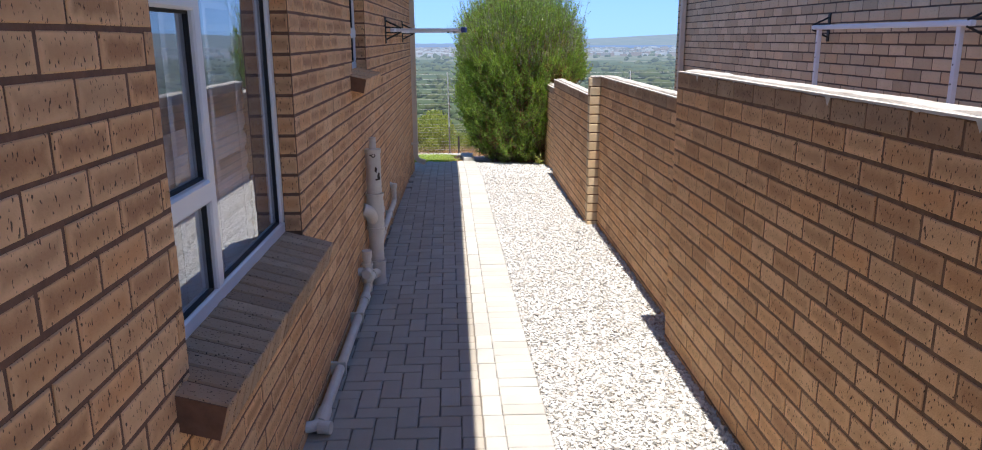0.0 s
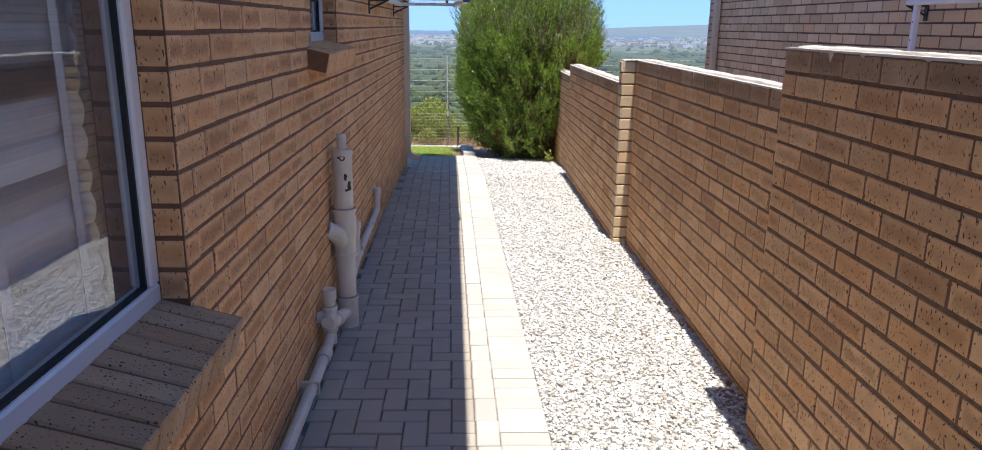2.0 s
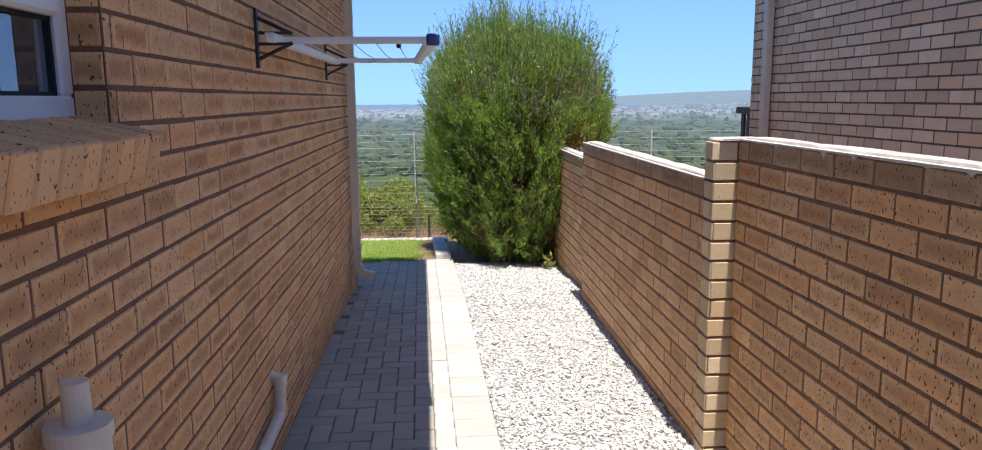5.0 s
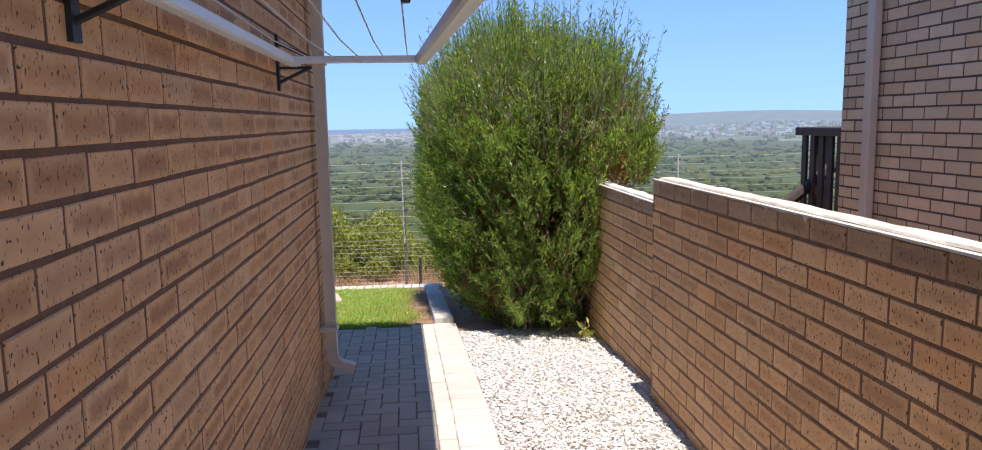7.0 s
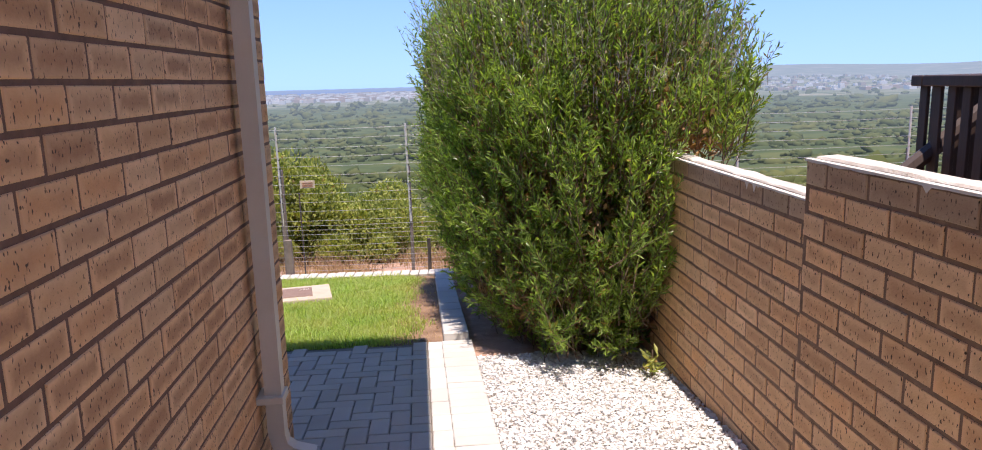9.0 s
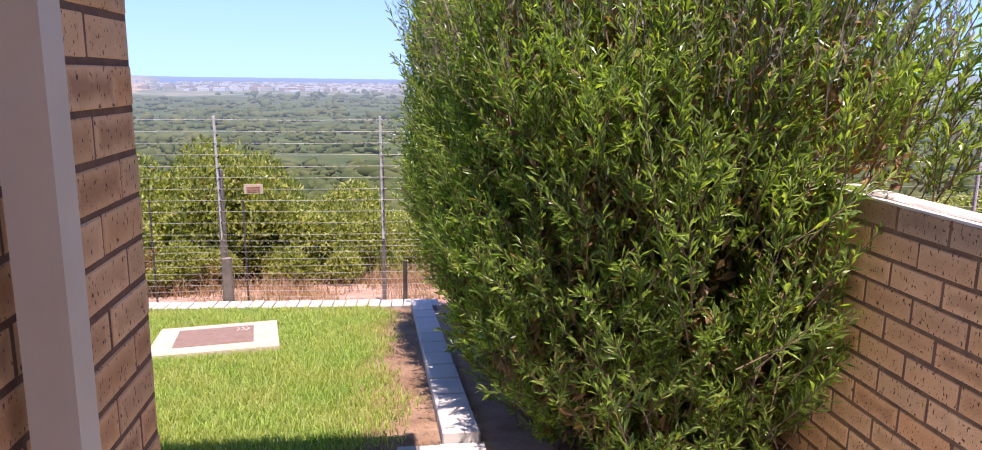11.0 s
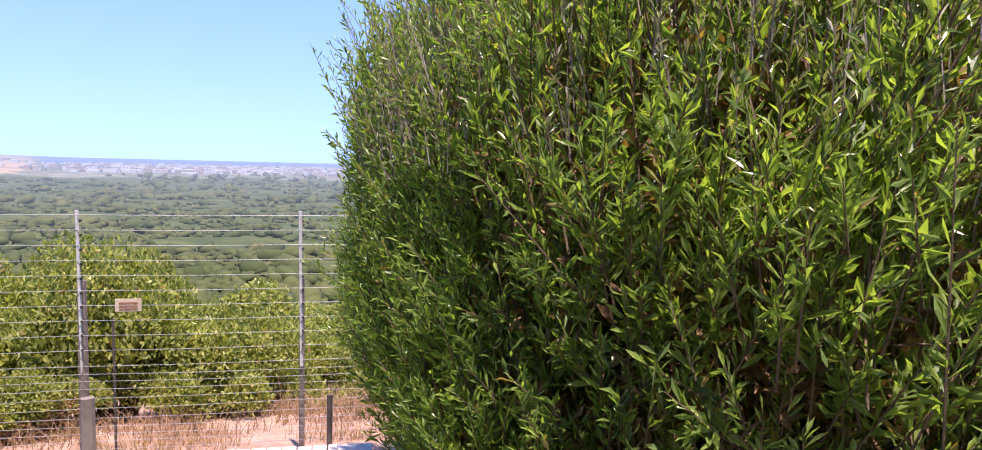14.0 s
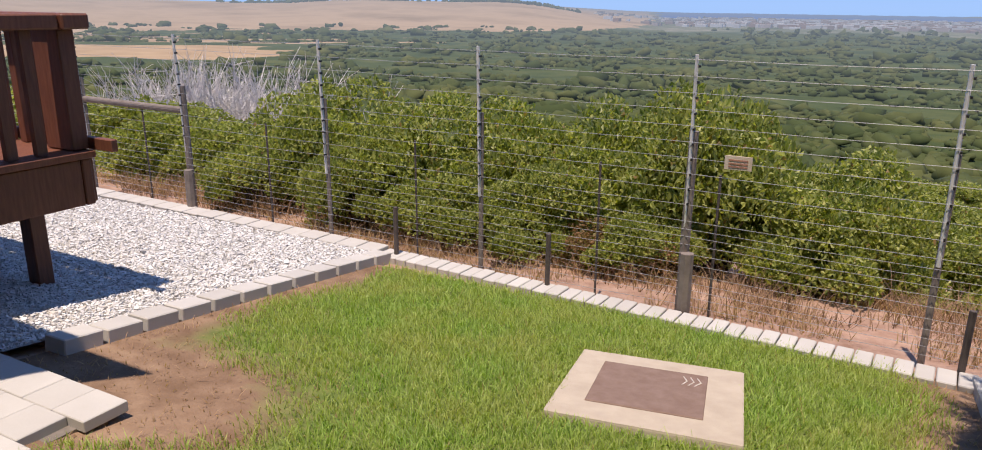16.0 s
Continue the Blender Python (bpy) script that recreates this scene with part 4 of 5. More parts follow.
# ---- timber decks ----
deck = thing("timber_deck", "red-brown stained raised timber deck with slatted balustrade", "deck")
DX, DYF = -4.86, 7.05
part("floor_deck", box((-9.0, 4.4, 0.46), (DX + 0.02, DYF + 0.02, 0.50), 0.004), M_DECK, deck)
part("rim_beam", box((-9.0, DYF - 0.06, 0.19), (DX + 0.0, DYF - 0.005, 0.455), 0.006), M_DECK, deck)
part("rim_beam", box((DX - 0.06, 4.4, 0.19), (DX - 0.005, DYF - 0.065, 0.455), 0.006), M_DECK, deck)
part("foot_rail", box((-9.0, DYF + 0.022, 0.50), (DX + 0.16, DYF + 0.065, 0.57), 0.005), M_DECK, deck)
part("corner_post", box((DX - 0.27, DYF - 0.08, 0.505), (DX - 0.03, DYF + 0.018, 1.17), 0.006), M_DECK, deck)
part("skirt_board", box((DX - 0.14, DYF + 0.0, 0.2), (DX - 0.02, DYF + 0.02, 0.455), 0.004), M_DECK, deck)
part("handrail", box((-9.0, DYF - 0.10, 1.172), (DX + 0.06, DYF + 0.06, 1.255), 0.01), M_DECK, deck)
part("handrail", box((DX - 0.12, 4.4, 1.172), (DX + 0.04, DYF - 0.105, 1.255), 0.01), M_DECK, deck)
for i in range(26):
    x = DX - 0.40 - i * 0.15
    part("baluster", box((x - 0.035, DYF - 0.045, 0.505), (x + 0.025, DYF - 0.005, 1.17), 0.003), M_DECK, deck)
for i in range(14):
    y = DYF - 0.25 - i * 0.16
    part("baluster", box((DX - 0.07, y - 0.035, 0.505), (DX - 0.03, y + 0.025, 1.17), 0.003), M_DECK, deck)
for x, y in ((-5.42, 6.98), (-7.2, 6.98), (-5.42, 5.0)):
    part("stilt", box((x - 0.055, y - 0.05, gz(y) - 0.1), (x + 0.055, y + 0.05, 0.19), 0.006), M_DECK, deck)

deck_nb = thing("timber_deck", "dark brown timber deck with picket balustrade and stair rail", "deck")
QX, QY = 3.74, 6.35
part("floor_deck", box((QX, NY + 0.02, 0.30), (8.0, QY, 0.42), 0.006), M_DECK_DARK, deck_nb)
part("handrail", box((QX - 0.08, QY - 0.09, 1.37), (8.0, QY + 0.05, 1.455), 0.008), M_DECK_DARK, deck_nb)
part("handrail", box((QX - 0.08, NY + 0.05, 1.37), (QX + 0.06, QY - 0.095, 1.455), 0.008), M_DECK_DARK, deck_nb)
for i in range(13):
    y = QY - 0.05 - i * 0.165
    part("picket", box((QX - 0.03, y - 0.045, 0.35), (QX + 0.0, y + 0.045, 1.368), 0.004), M_DECK_DARK, deck_nb)
for i in range(24):
    x = QX + 0.11 + i * 0.165
    part("picket", box((x - 0.045, QY - 0.04, 0.35), (x + 0.045, QY - 0.01, 1.368), 0.004), M_DECK_DARK, deck_nb)
part("stair_rail", tube((3.42, QY - 0.16, 0.62), (4.30, QY - 0.16, 1.30), 0.065, sides=8), M_DECK_DARK, deck_nb)
part("stair_post", box((3.38, QY - 0.20, gz(QY) - 0.1), (3.47, QY - 0.11, 0.66), 0.004), M_DECK_DARK, deck_nb)
for x, y in ((QX + 0.1, QY - 0.1), (7.5, QY - 0.1)):
    part("stilt", box((x - 0.05, y - 0.05, gz(y) - 0.1), (x + 0.05, y + 0.05, 0.30), 0.006), M_DECK_DARK, deck_nb)

# Unseen sheet on posts, added so its corner throws the shadow by the step.
canopy = thing("veranda_canopy", "unseen pale sloping sheet on the back wall, added to cast a pointed shadow", "canopy", kind="structure")
bm = bmesh.new()
low = [(-3.67, 5.80, 2.46), (-9.0, 5.80, 2.46), (-9.0, HY, 2.62), (-4.95, HY, 2.62)]
a = [bm.verts.new(p) for p in low]
b = [bm.verts.new((p[0], p[1], p[2] + 0.04)) for p in low]
bm.faces.new(a)
bm.faces.new(b[::-1])
for i in range(4):
    bm.faces.new((a[i], b[i], b[(i + 1) % 4], a[(i + 1) % 4]))
part("sheet", bm, M_FASCIA, canopy)
for x in (-5.6, -8.8):
    part("post", box((x - 0.045, 5.62, 0.5), (x + 0.045, 5.71, 2.47), 0.005), M_DECK, canopy)

# ---- manhole in the lawn ----
man = thing("manhole", "rusty steel manhole cover in a pale concrete collar, sunk in lawn", "manhole", at=(-1.735, 7.70, gz(7.70) - 0.006))
man.rotation_euler = (math.atan2(gz(8.2) - gz(7.2), 1.0), 0, radians(10))
bm = box((-0.40, -0.47, -0.06), (0.47, 0.47, 0.03), 0.012, seg=2)
for q in bm.verts:
    q.co.x += 0.02 * noise.noise(q.co * 4)
    q.co.y += 0.02 * noise.noise(q.co * 5 + Vector((9, 0, 0)))
part("collar", bm, M_CONCRETE, man, "pale rough concrete collar")
part("cover", box((-0.25, -0.275, 0.026), (0.29, 0.305, 0.037), 0.004), M_RUST, man, "rusty brown steel cover")
for a in range(3):
    part("paint_mark", bent_tube([(0.17 + 0.03 * a, 0.12, 0.0375), (0.19 + 0.035 * a, 0.18, 0.0375), (0.17 + 0.035 * a, 0.24, 0.0375)], 0.0035, 6), M_COPING, man, "chalky white mark")

# ---- the fence along the foot of the garden ----
def fence_y(x):
    return float(np.interp(x, (-14.0, -6.85, -2.0, -0.4, 9.0), (9.75, 9.5, 9.33, 9.22, 8.9)))


fence = thing("wire_fence", "tall multi-strand security fence of pale wires on steel posts", "fence")
FENCE_X = (-10.4, -8.65, -7.02, -5.18, -3.61, -1.99, -0.51, 1.35, 3.35, 5.4, 7.4)
for i, x in enumerate(FENCE_X):
    y, heavy = fence_y(x), x in (-7.02, -1.99)
    z0 = gz(y)
    part("post", tube((x + 0.015, y, z0 - 0.25), (x + 0.01, y, z0 + 1.27), 0.036 if heavy else 0.021, 0.031 if heavy else 0.018, 8), M_POST, fence, "weathered grey post")
    part("rod", tube((x + 0.01, y - 0.02, z0 + 0.62), (x - 0.005, y - 0.035, z0 + 1.76), 0.013, sides=6), M_ROD, fence, "pale galvanised rod")
    bm = bmesh.new()
    for k in range(10):
        add_box(bm, (x + 0.010, y - 0.05, z0 + 0.78 + k * 0.1), (x + 0.022, y - 0.02, z0 + 0.795 + k * 0.1))
    tagged(part("insulator_strip", bm, M_RUBBER, fence, "small black insulators"), kind="stuff")
    if heavy:
        part("brace_post", tube((x + 0.05, y - 0.05, z0 - 0.25), (x + 0.045, y - 0.05, z0 + 0.45), 0.05, 0.046, 8), M_POST, fence)
for a, b in zip(FENCE_X, FENCE_X[1:]):
    x = a + (b - a) * 0.62 if b != -0.51 else -1.77
    y = fence_y(x)
    part("dropper", tube((x, y - 0.01, gz(y) - 0.2), (x - 0.01, y - 0.01, gz(y) + 1.0), 0.009, sides=6), M_DROPPER, fence, "dark steel dropper")
for x in (-0.30, -2.95, -4.35, 2.4):
    part("stub", tube((x, fence_y(x) - 0.12, gz(9.0) - 0.2), (x, fence_y(x) - 0.12, gz(9.0) + 0.40), 0.020, sides=8), M_DROPPER, fence)
part("cross_bar", tube((-7.02, fence_y(-7.02), gz(9.4) + 1.02), (-8.65, fence_y(-8.65), gz(9.4) + 1.02), 0.035, sides=8), M_POST, fence)
for k in range(21):
    h = 0.06 + 0.062 * k if k < 11 else 0.68 + 0.105 * (k - 10)
    pts = [(x + (0.01 if h < 0.7 else 0.0), fence_y(x) - (0.03 if h < 0.7 else 0.045), gz(fence_y(x)) + h + (0.012 * math.sin(x * 9 + k) if h < 0.7 else 0)) for x in FENCE_X]
    mid = []
    for p, q in zip(pts, pts[1:]):
        mid += [p, ((p[0] + q[0]) / 2, (p[1] + q[1]) / 2, (p[2] + q[2]) / 2 - 0.006)]
    part("wire", bent_tube(mid + [pts[-1]], 0.0017, 5), M_GALV, fence, "thin galvanised wire")
sign = thing("warning_sign", "small sun-bleached warning sign hung on the fence wires", "sign", at=(-1.67, fence_y(-1.67) - 0.055, gz(9.3) + 1.10))
part("board", box((-0.085, -0.004, -0.045), (0.085, 0.0, 0.045), 0.0015), M_SIGN, sign)
for z in (0.018, -0.004, -0.024):
    part("text_bar", box((-0.06, -0.0062, z - 0.006), (0.06, -0.0042, z + 0.004)), M_SIGN_INK, sign)


# ---- paving ----
def x_in(y):
    return -0.096 - 0.02 * y


def flat(x, y, along_y, dz=0.0):
    """The place of a paver: its face up, lying on the slope."""
    tilt = math.atan((gz(y + 0.1) - gz(y - 0.1)) / 0.2)
    base = Matrix.Translation((x, y, gz(y) + dz)) @ Matrix.Rotation(tilt, 4, "X")
    m = Matrix(((0, 0, 1, 0), (1, 0, 0, 0), (0, 1, 0, 0), (0, 0, 0, 1))) if along_y else Matrix(((1, 0, 0, 0), (0, 0, -1, 0), (0, 1, 0, 0), (0, 0, 0, 1)))
    j = rng.normal(0, 1, 3)
    return base @ Euler((j[0] * 0.004, j[1] * 0.004, j[2] * 0.006)).to_matrix().to_4x4() @ m @ Matrix.Translation((0, j[0] * 0.0012, 0))


Y_END = 5.39
pavement = thing("pavement", "grey concrete-paver path laid in herringbone with a pale border", "path", kind="structure")
bed_y = [-14.0, -7.0, -3.0, 2.8, Y_END]
bed_v = [p for y in bed_y for p in ((-0.93, y, gz(y) - 0.012), (x_in(y) + 0.2, y, gz(y) - 0.012))]
attach("sand_bed", to_mesh("sand_bed", [(-2.25, HY - 0.05, gz(HY) - 0.0125), (-0.93, HY - 0.05, gz(HY) - 0.0125), (-0.93, Y_END, gz(Y_END) - 0.0125), (-2.25, Y_END, gz(Y_END) - 0.0125)], [(0, 1, 2, 3)]), M_JOINT, pavement)
attach("sand_bed", to_mesh("sand_bed", bed_v, [(2 * i, 2 * i + 1, 2 * i + 3, 2 * i + 2) for i in range(4)]), M_JOINT, pavement)
rows = []
for j in range(-120, 54):
    for i in range(-22 if j > 38 else -10, 0):
        v = (i - j) % 4
        if v == 0 and i < -1:
            x, y, along = i * 0.1 + 0.1, j * 0.1 + 0.05, False
        elif v == 3 and j < 53:
            x, y, along = i * 0.1 + 0.05, j * 0.1 + 0.1, True
        elif v == 0:
            x, y, along = i * 0.1 + 0.05, j * 0.1 + 0.05, None
        else:
            continue
        xw = x + x_in(y) - 0.1
        if xw < (-0.93 if y < HY + 0.05 else -2.2) or y > Y_END - 0.06:
            continue
        rows.append((flat(xw, y, bool(along)), 0.094 if along is None else 0.194, 0.094))
paver_rows = rows
edge_rows = []
for j in range(-60, 27):
    y = j * 0.2 + 0.1
    if y < Y_END - 0.05:
        edge_rows.append((flat(x_in(y) - 0.05, y, True, 0.001), 0.194, 0.094))
for j in range(-120, 54):
    y = j * 0.1 + 0.05
    edge_rows.append((flat(x_in(y) + 0.1, y, False, 0.003), 0.203, 0.095))


def kerb(name, label, x0, y0, x1, y1, wide, rise, long):
    """A row of concrete blocks between two points."""
    k = thing(name, label, "kerb", kind="structure")
    way = Vector((x1 - x0, y1 - y0))
    n = int(way.length / long)
    yaw = math.atan2(way.y, way.x)
    me = bpy.data.meshes.new("block")
    bm = box((-long / 2 + 0.003, -wide / 2, -0.16), (long / 2 - 0.003, wide / 2, 0.0), 0.006)
    bm.to_mesh(me)
    bm.free()
    me.materials.append(M_PAVER_EDGE)
    for i in range(n):
        u = (i + 0.5) / n
        x, y = x0 + way.x * u, y0 + way.y * u
        slope = math.atan2((gz(y0 + way.y * (u + 0.01)) - gz(y0 + way.y * (u - 0.01))), way.length * 0.02)
        ob = new("block", me)
        ob.parent = k
        ob.matrix_basis = Matrix.Translation((x, y, gz(y) + rise + rng.normal(0, 0.002))) @ Matrix.Rotation(yaw + rng.normal(0, 0.006), 4, "Z") @ Matrix.Rotation(-slope, 4, "Y")
    return k


kerb("kerb_bush", "pale concrete kerb between the lawn and the tall bush", -0.105, Y_END + 0.01, -0.165, 9.02, 0.175, 0.055, 0.30)
kerb("kerb_gravel", "pale concrete kerb between the lawn and the gravel terrace", -4.36, 6.38, -4.42, 9.22, 0.16, 0.062, 0.22)
kerb("edging_fence", "row of pale pavers edging the lawn below the fence", 0.0, 8.96, -4.5, 9.30, 0.20, 0.03, 0.105)
kerb("edging_terrace", "row of pale pavers edging the gravel terrace below the fence", -4.5, 9.30, -9.5, 9.42, 0.20, 0.06, 0.21)

patio = thing("patio_step", "raised paved step of pale pavers behind the house", "patio", kind="structure")
part("base", box((-5.2, 4.3, -0.9), (-3.50, 6.12, -0.295)), M_JOINT, patio)
me_p = bpy.data.meshes.new("paver")
bmp = box((-0.099, -0.099, -0.05), (0.099, 0.099, 0), 0.004)
bmp.to_mesh(me_p)
bmp.free()
me_p.materials.append(M_PAVER_EDGE)
for i in range(8):
    for j in range(9):
        ob = new("paver", me_p)
        ob.parent = patio
        ob.matrix_basis = Matrix.Translation((-3.60 - i * 0.2 - (0.1 if j % 2 else 0.0) + 0.05, 6.03 - j * 0.2, -0.252 + rng.normal(0, 0.001)))


# ---- gravel ----
def pebble_bed(name, label, x0, x1, y0, y1, count, size, lift=0.0):
    k = thing(name, label, "gravel", kind="structure")
    ys = sorted({y0, y1, *[y for y in G_Y if y0 < y < y1]})
    lim = [(x0(y), x1(y)) for y in ys]
    v = [p for y, (a, b) in zip(ys, lim) for p in ((a, y, gz(y) - 0.012 + lift), (b, y, gz(y) - 0.012 + lift))]
    attach("bed", to_mesh("bed", v, [(2 * i, 2 * i + 1, 2 * i + 3, 2 * i + 2) for i in range(len(ys) - 1)]), M_GRIT, k)
    y = rng.uniform(y0, y1, count)
    u = rng.random(count)
    a, b = np.array([x0(t) for t in y]), np.array([x1(t) for t in y])
    r = size * rng.lognormal(0, 0.28, count)
    c = np.stack([a + (b - a) * u, y, np.interp(y, G_Y, G_Z) + lift - 0.010 + r * 0.35 + rng.uniform(0, 0.006, count)], -1)
    vv, ff = lumps(c, r, (0.5, 0.85), 0.16, (STONE_V, STONE_F))
    tagged(attach("pebbles", tri_mesh("pebbles", vv, ff), M_STONE, k), "loose whitish crushed stone", kind="stuff")


def wall_x(y):
    return 0.985 if y < -2.88 or 0 < y < 2.84 else 1.085


pebble_bed("gravel", "strip of loose white pebbles between path and wall", lambda y: x_in(y) + 0.205, wall_x, -9.0, 5.0, 76000, 0.0108)
pebble_bed("gravel_terrace", "terrace of loose whitish gravel behind the kerb", lambda y: -8.8, lambda y: -4.46, 5.3, 9.22, 80000, 0.0112, 0.035)


# ---- lawn ----
def lawn_mask(x, y):
    """How much grass grows at a place: thin along the kerbs and worn near the step."""
    n = np.array([noise.fractal((a * 1.3, b * 1.3, 0), 1.0, 2.0, 3) for a, b in zip(x, y)])
    m = np.clip((-0.36 - x) / 0.25 + n * 0.7, 0, 1) * np.clip((9.08 - y) / 0.08, 0, 1) * np.clip((x + 4.12 + n * 0.35) / 0.30, 0, 1)
    worn = np.clip(1.25 - np.hypot((x + 3.70) / 1.05, (y - 6.2) / 1.15), 0, 1) * 1.6
    return np.clip(m - worn * (0.75 + n), 0.0, 1)


def blades(name, x, y, tall, wide, lean, material, parent, z_of=None):
    n = len(x)
    z = np.interp(y, G_Y, G_Z) - 0.012 if z_of is None else z_of
    a = rng.uniform(0, 6.283, n)
    h = tall * rng.lognormal(0, 0.3, n)
    b = a + 1.57 + rng.normal(0, 0.5, n)
    w = wide * rng.uniform(0.7, 1.3, n)
    l = lean * rng.uniform(0.2, 1.3, n) * h
    p = np.stack([x, y, z], -1)
    s = np.stack([np.cos(a) * w, np.sin(a) * w, np.zeros(n)], -1)
    t = np.stack([np.cos(b) * l, np.sin(b) * l, h], -1)
    m = t * np.array([0.35, 0.35, 0.6])
    v = np.stack([p - s, p + s, p + m + s * 0.7, p + m - s * 0.7, p + t], 1).reshape(-1, 3)
    f = (np.array([(0, 1, 2), (0, 2, 3), (3, 2, 4)])[None] + 5 * np.arange(n)[:, None, None]).reshape(-1, 3)
    return tagged(attach(name, tri_mesh(name, v, f), material, parent), kind="stuff")


def lawn_bed_material():
    k = Nodes("thatch_and_earth", 0.95, spec=0.1)
    p = k.n("ShaderNodeSeparateXYZ")
    k.link(k.pos(), p.inputs[0])
    n = k.noise(4.0, 5, 0.65)
    soil = k.ramp(n, [(0.3, (0.15, 0.09, 0.055)), (0.55, (0.24, 0.155, 0.10)), (0.75, (0.33, 0.225, 0.145))])
    mat = k.ramp(k.noise(9.0, 4), [(0.3, (0.085, 0.125, 0.03)), (0.7, (0.16, 0.19, 0.05))])
    edge = k.math("MULTIPLY", k.math("SUBTRACT", -0.40, k.math("ADD", p.outputs[0], k.math("MULTIPLY", n, 0.25))), 4.5, True)
    d = k.n("ShaderNodeVectorMath")
    d.operation = "DISTANCE"
    k.link(k.pos(), d.inputs[0])
    d.inputs[1].default_value = (-3.75, 6.1, -0.3)
    worn = k.math("MULTIPLY", k.math("SUBTRACT", k.math("ADD", d.outputs["Value"], k.math("MULTIPLY", n, 0.7)), 1.05), 3.0, True)
    left = k.math("MULTIPLY", k.math("ADD", p.outputs[0], k.math("ADD", 4.02, k.math("MULTIPLY", n, 0.3))), 5.0, True)
    k.color(k.mix(k.math("MULTIPLY", k.math("MULTIPLY", edge, worn), left), soil, mat))
    return k.bump(k.noise(60.0, 4), 0.7, 0.01).m


lawn = thing("lawn", "sunlit coarse green lawn with worn brown earth at its edges", "lawn", kind="structure")
lv = []
for y in (HY, Y_END - 0.005, Y_END, 7.7, 9.02):
    lv += [(-4.40, y, gz(y) - 0.014), (-2.2 if y < Y_END - 0.001 else -0.19, y, gz(y) - 0.014)]
attach("earth", to_mesh("earth", lv, [(2 * i, 2 * i + 1, 2 * i + 3, 2 * i + 2) for i in range(4)]), lawn_bed_material(), lawn, "worn brown earth")
gx_, gy_ = rng.uniform(-4.4, -0.2, 190000), rng.uniform(HY, 9.05, 190000)
keep = (rng.random(190000) < lawn_mask(gx_, gy_)) & ((gy_ > Y_END) | (gx_ < -2.2))
uu, vv_ = gx_ + 1.735, gy_ - 7.70
c10, s10 = math.cos(radians(10)), math.sin(radians(10))
keep &= ~((np.abs(uu * c10 + vv_ * s10 - 0.035) < 0.43) & (np.abs(-uu * s10 + vv_ * c10) < 0.465))
keep &= ~((gx_ < -3.48) & (gy_ < 6.14))
blades("grass", gx_[keep], gy_[keep], 0.034, 0.0026, 0.8, M_GRASS, lawn)
sx, sy = rng.uniform(-4.4, -0.2, 14000), rng.uniform(5.0, 9.05, 14000)
ks = (rng.random(14000) > lawn_mask(sx, sy)) & ((sy > Y_END) | (sx < -2.2)) & ~((sx < -3.48) & (sy < 6.14)) & (rng.random(14000) < 0.6)
blades("dead_grass", sx[ks], sy[ks], 0.018, 0.0024, 1.6, M_STRAW, lawn)


# ---- leaves ----
def leaf_arrays(base, way, length, width, fold=0.25, simple=False):
    """Leaves from arrays: base points, unit ways, lengths and widths. Folded along the midrib."""
    n = len(base)
    ref = rng.normal(0, 1, (n, 3))
    side = np.cross(way, ref)
    side /= np.linalg.norm(side, axis=1, keepdims=True) + 1e-9
    up = np.cross(side, way)
    L, W = length[:, None], width[:, None]
    droop = up * L * rng.uniform(-0.18, 0.05, (n, 1))
    tip = base + way * L + droop
    midp = base + way * L * 0.62
    if simple:
        v = np.stack([base, midp + side * W / 2 + up * W * fold, tip, midp - side * W / 2 + up * W * fold], 1).reshape(-1, 3)
        f = (np.array([(0, 1, 2), (0, 2, 3)])[None] + 4 * np.arange(n)[:, None, None]).reshape(-1, 3)
    else:
        v = np.stack([base, midp + side * W / 2 + up * W * fold, tip, midp - side * W / 2 + up * W * fold, midp], 1).reshape(-1, 3)
        f = (np.array([(0, 1, 4), (1, 2, 4), (2, 3, 4), (3, 0, 4)])[None] + 5 * np.arange(n)[:, None, None]).reshape(-1, 3)
    return v, f


def sticks(a, b, r0, r1):
    """Three-sided tapering twigs from arrays."""
    n = len(a)
    w = b - a
    w = w / (np.linalg.norm(w, axis=1, keepdims=True) + 1e-9)
    s = np.cross(w, np.where(np.abs(w[:, 2:]) > 0.8, [[1.0, 0, 0]], [[0, 0, 1.0]]))
    s /= np.linalg.norm(s, axis=1, keepdims=True)
    t = np.cross(w, s)
    rings = []
    for p, r in ((a, r0), (b, r1)):
        for k in range(3):
            u = 2.094 * k
            rings.append(p + (s * math.cos(u) + t * math.sin(u)) * np.reshape(r, (-1, 1)))
    v = np.stack(rings, 1).reshape(-1, 3)
    f = np.array([(0, 1, 4), (0, 4, 3), (1, 2, 5), (1, 5, 4), (2, 0, 3), (2, 3, 5)])
    return v, (f[None] + 6 * np.arange(n)[:, None, None]).reshape(-1, 3)


def unit(v):
    return v / (np.linalg.norm(v, axis=-1, keepdims=True) + 1e-9)


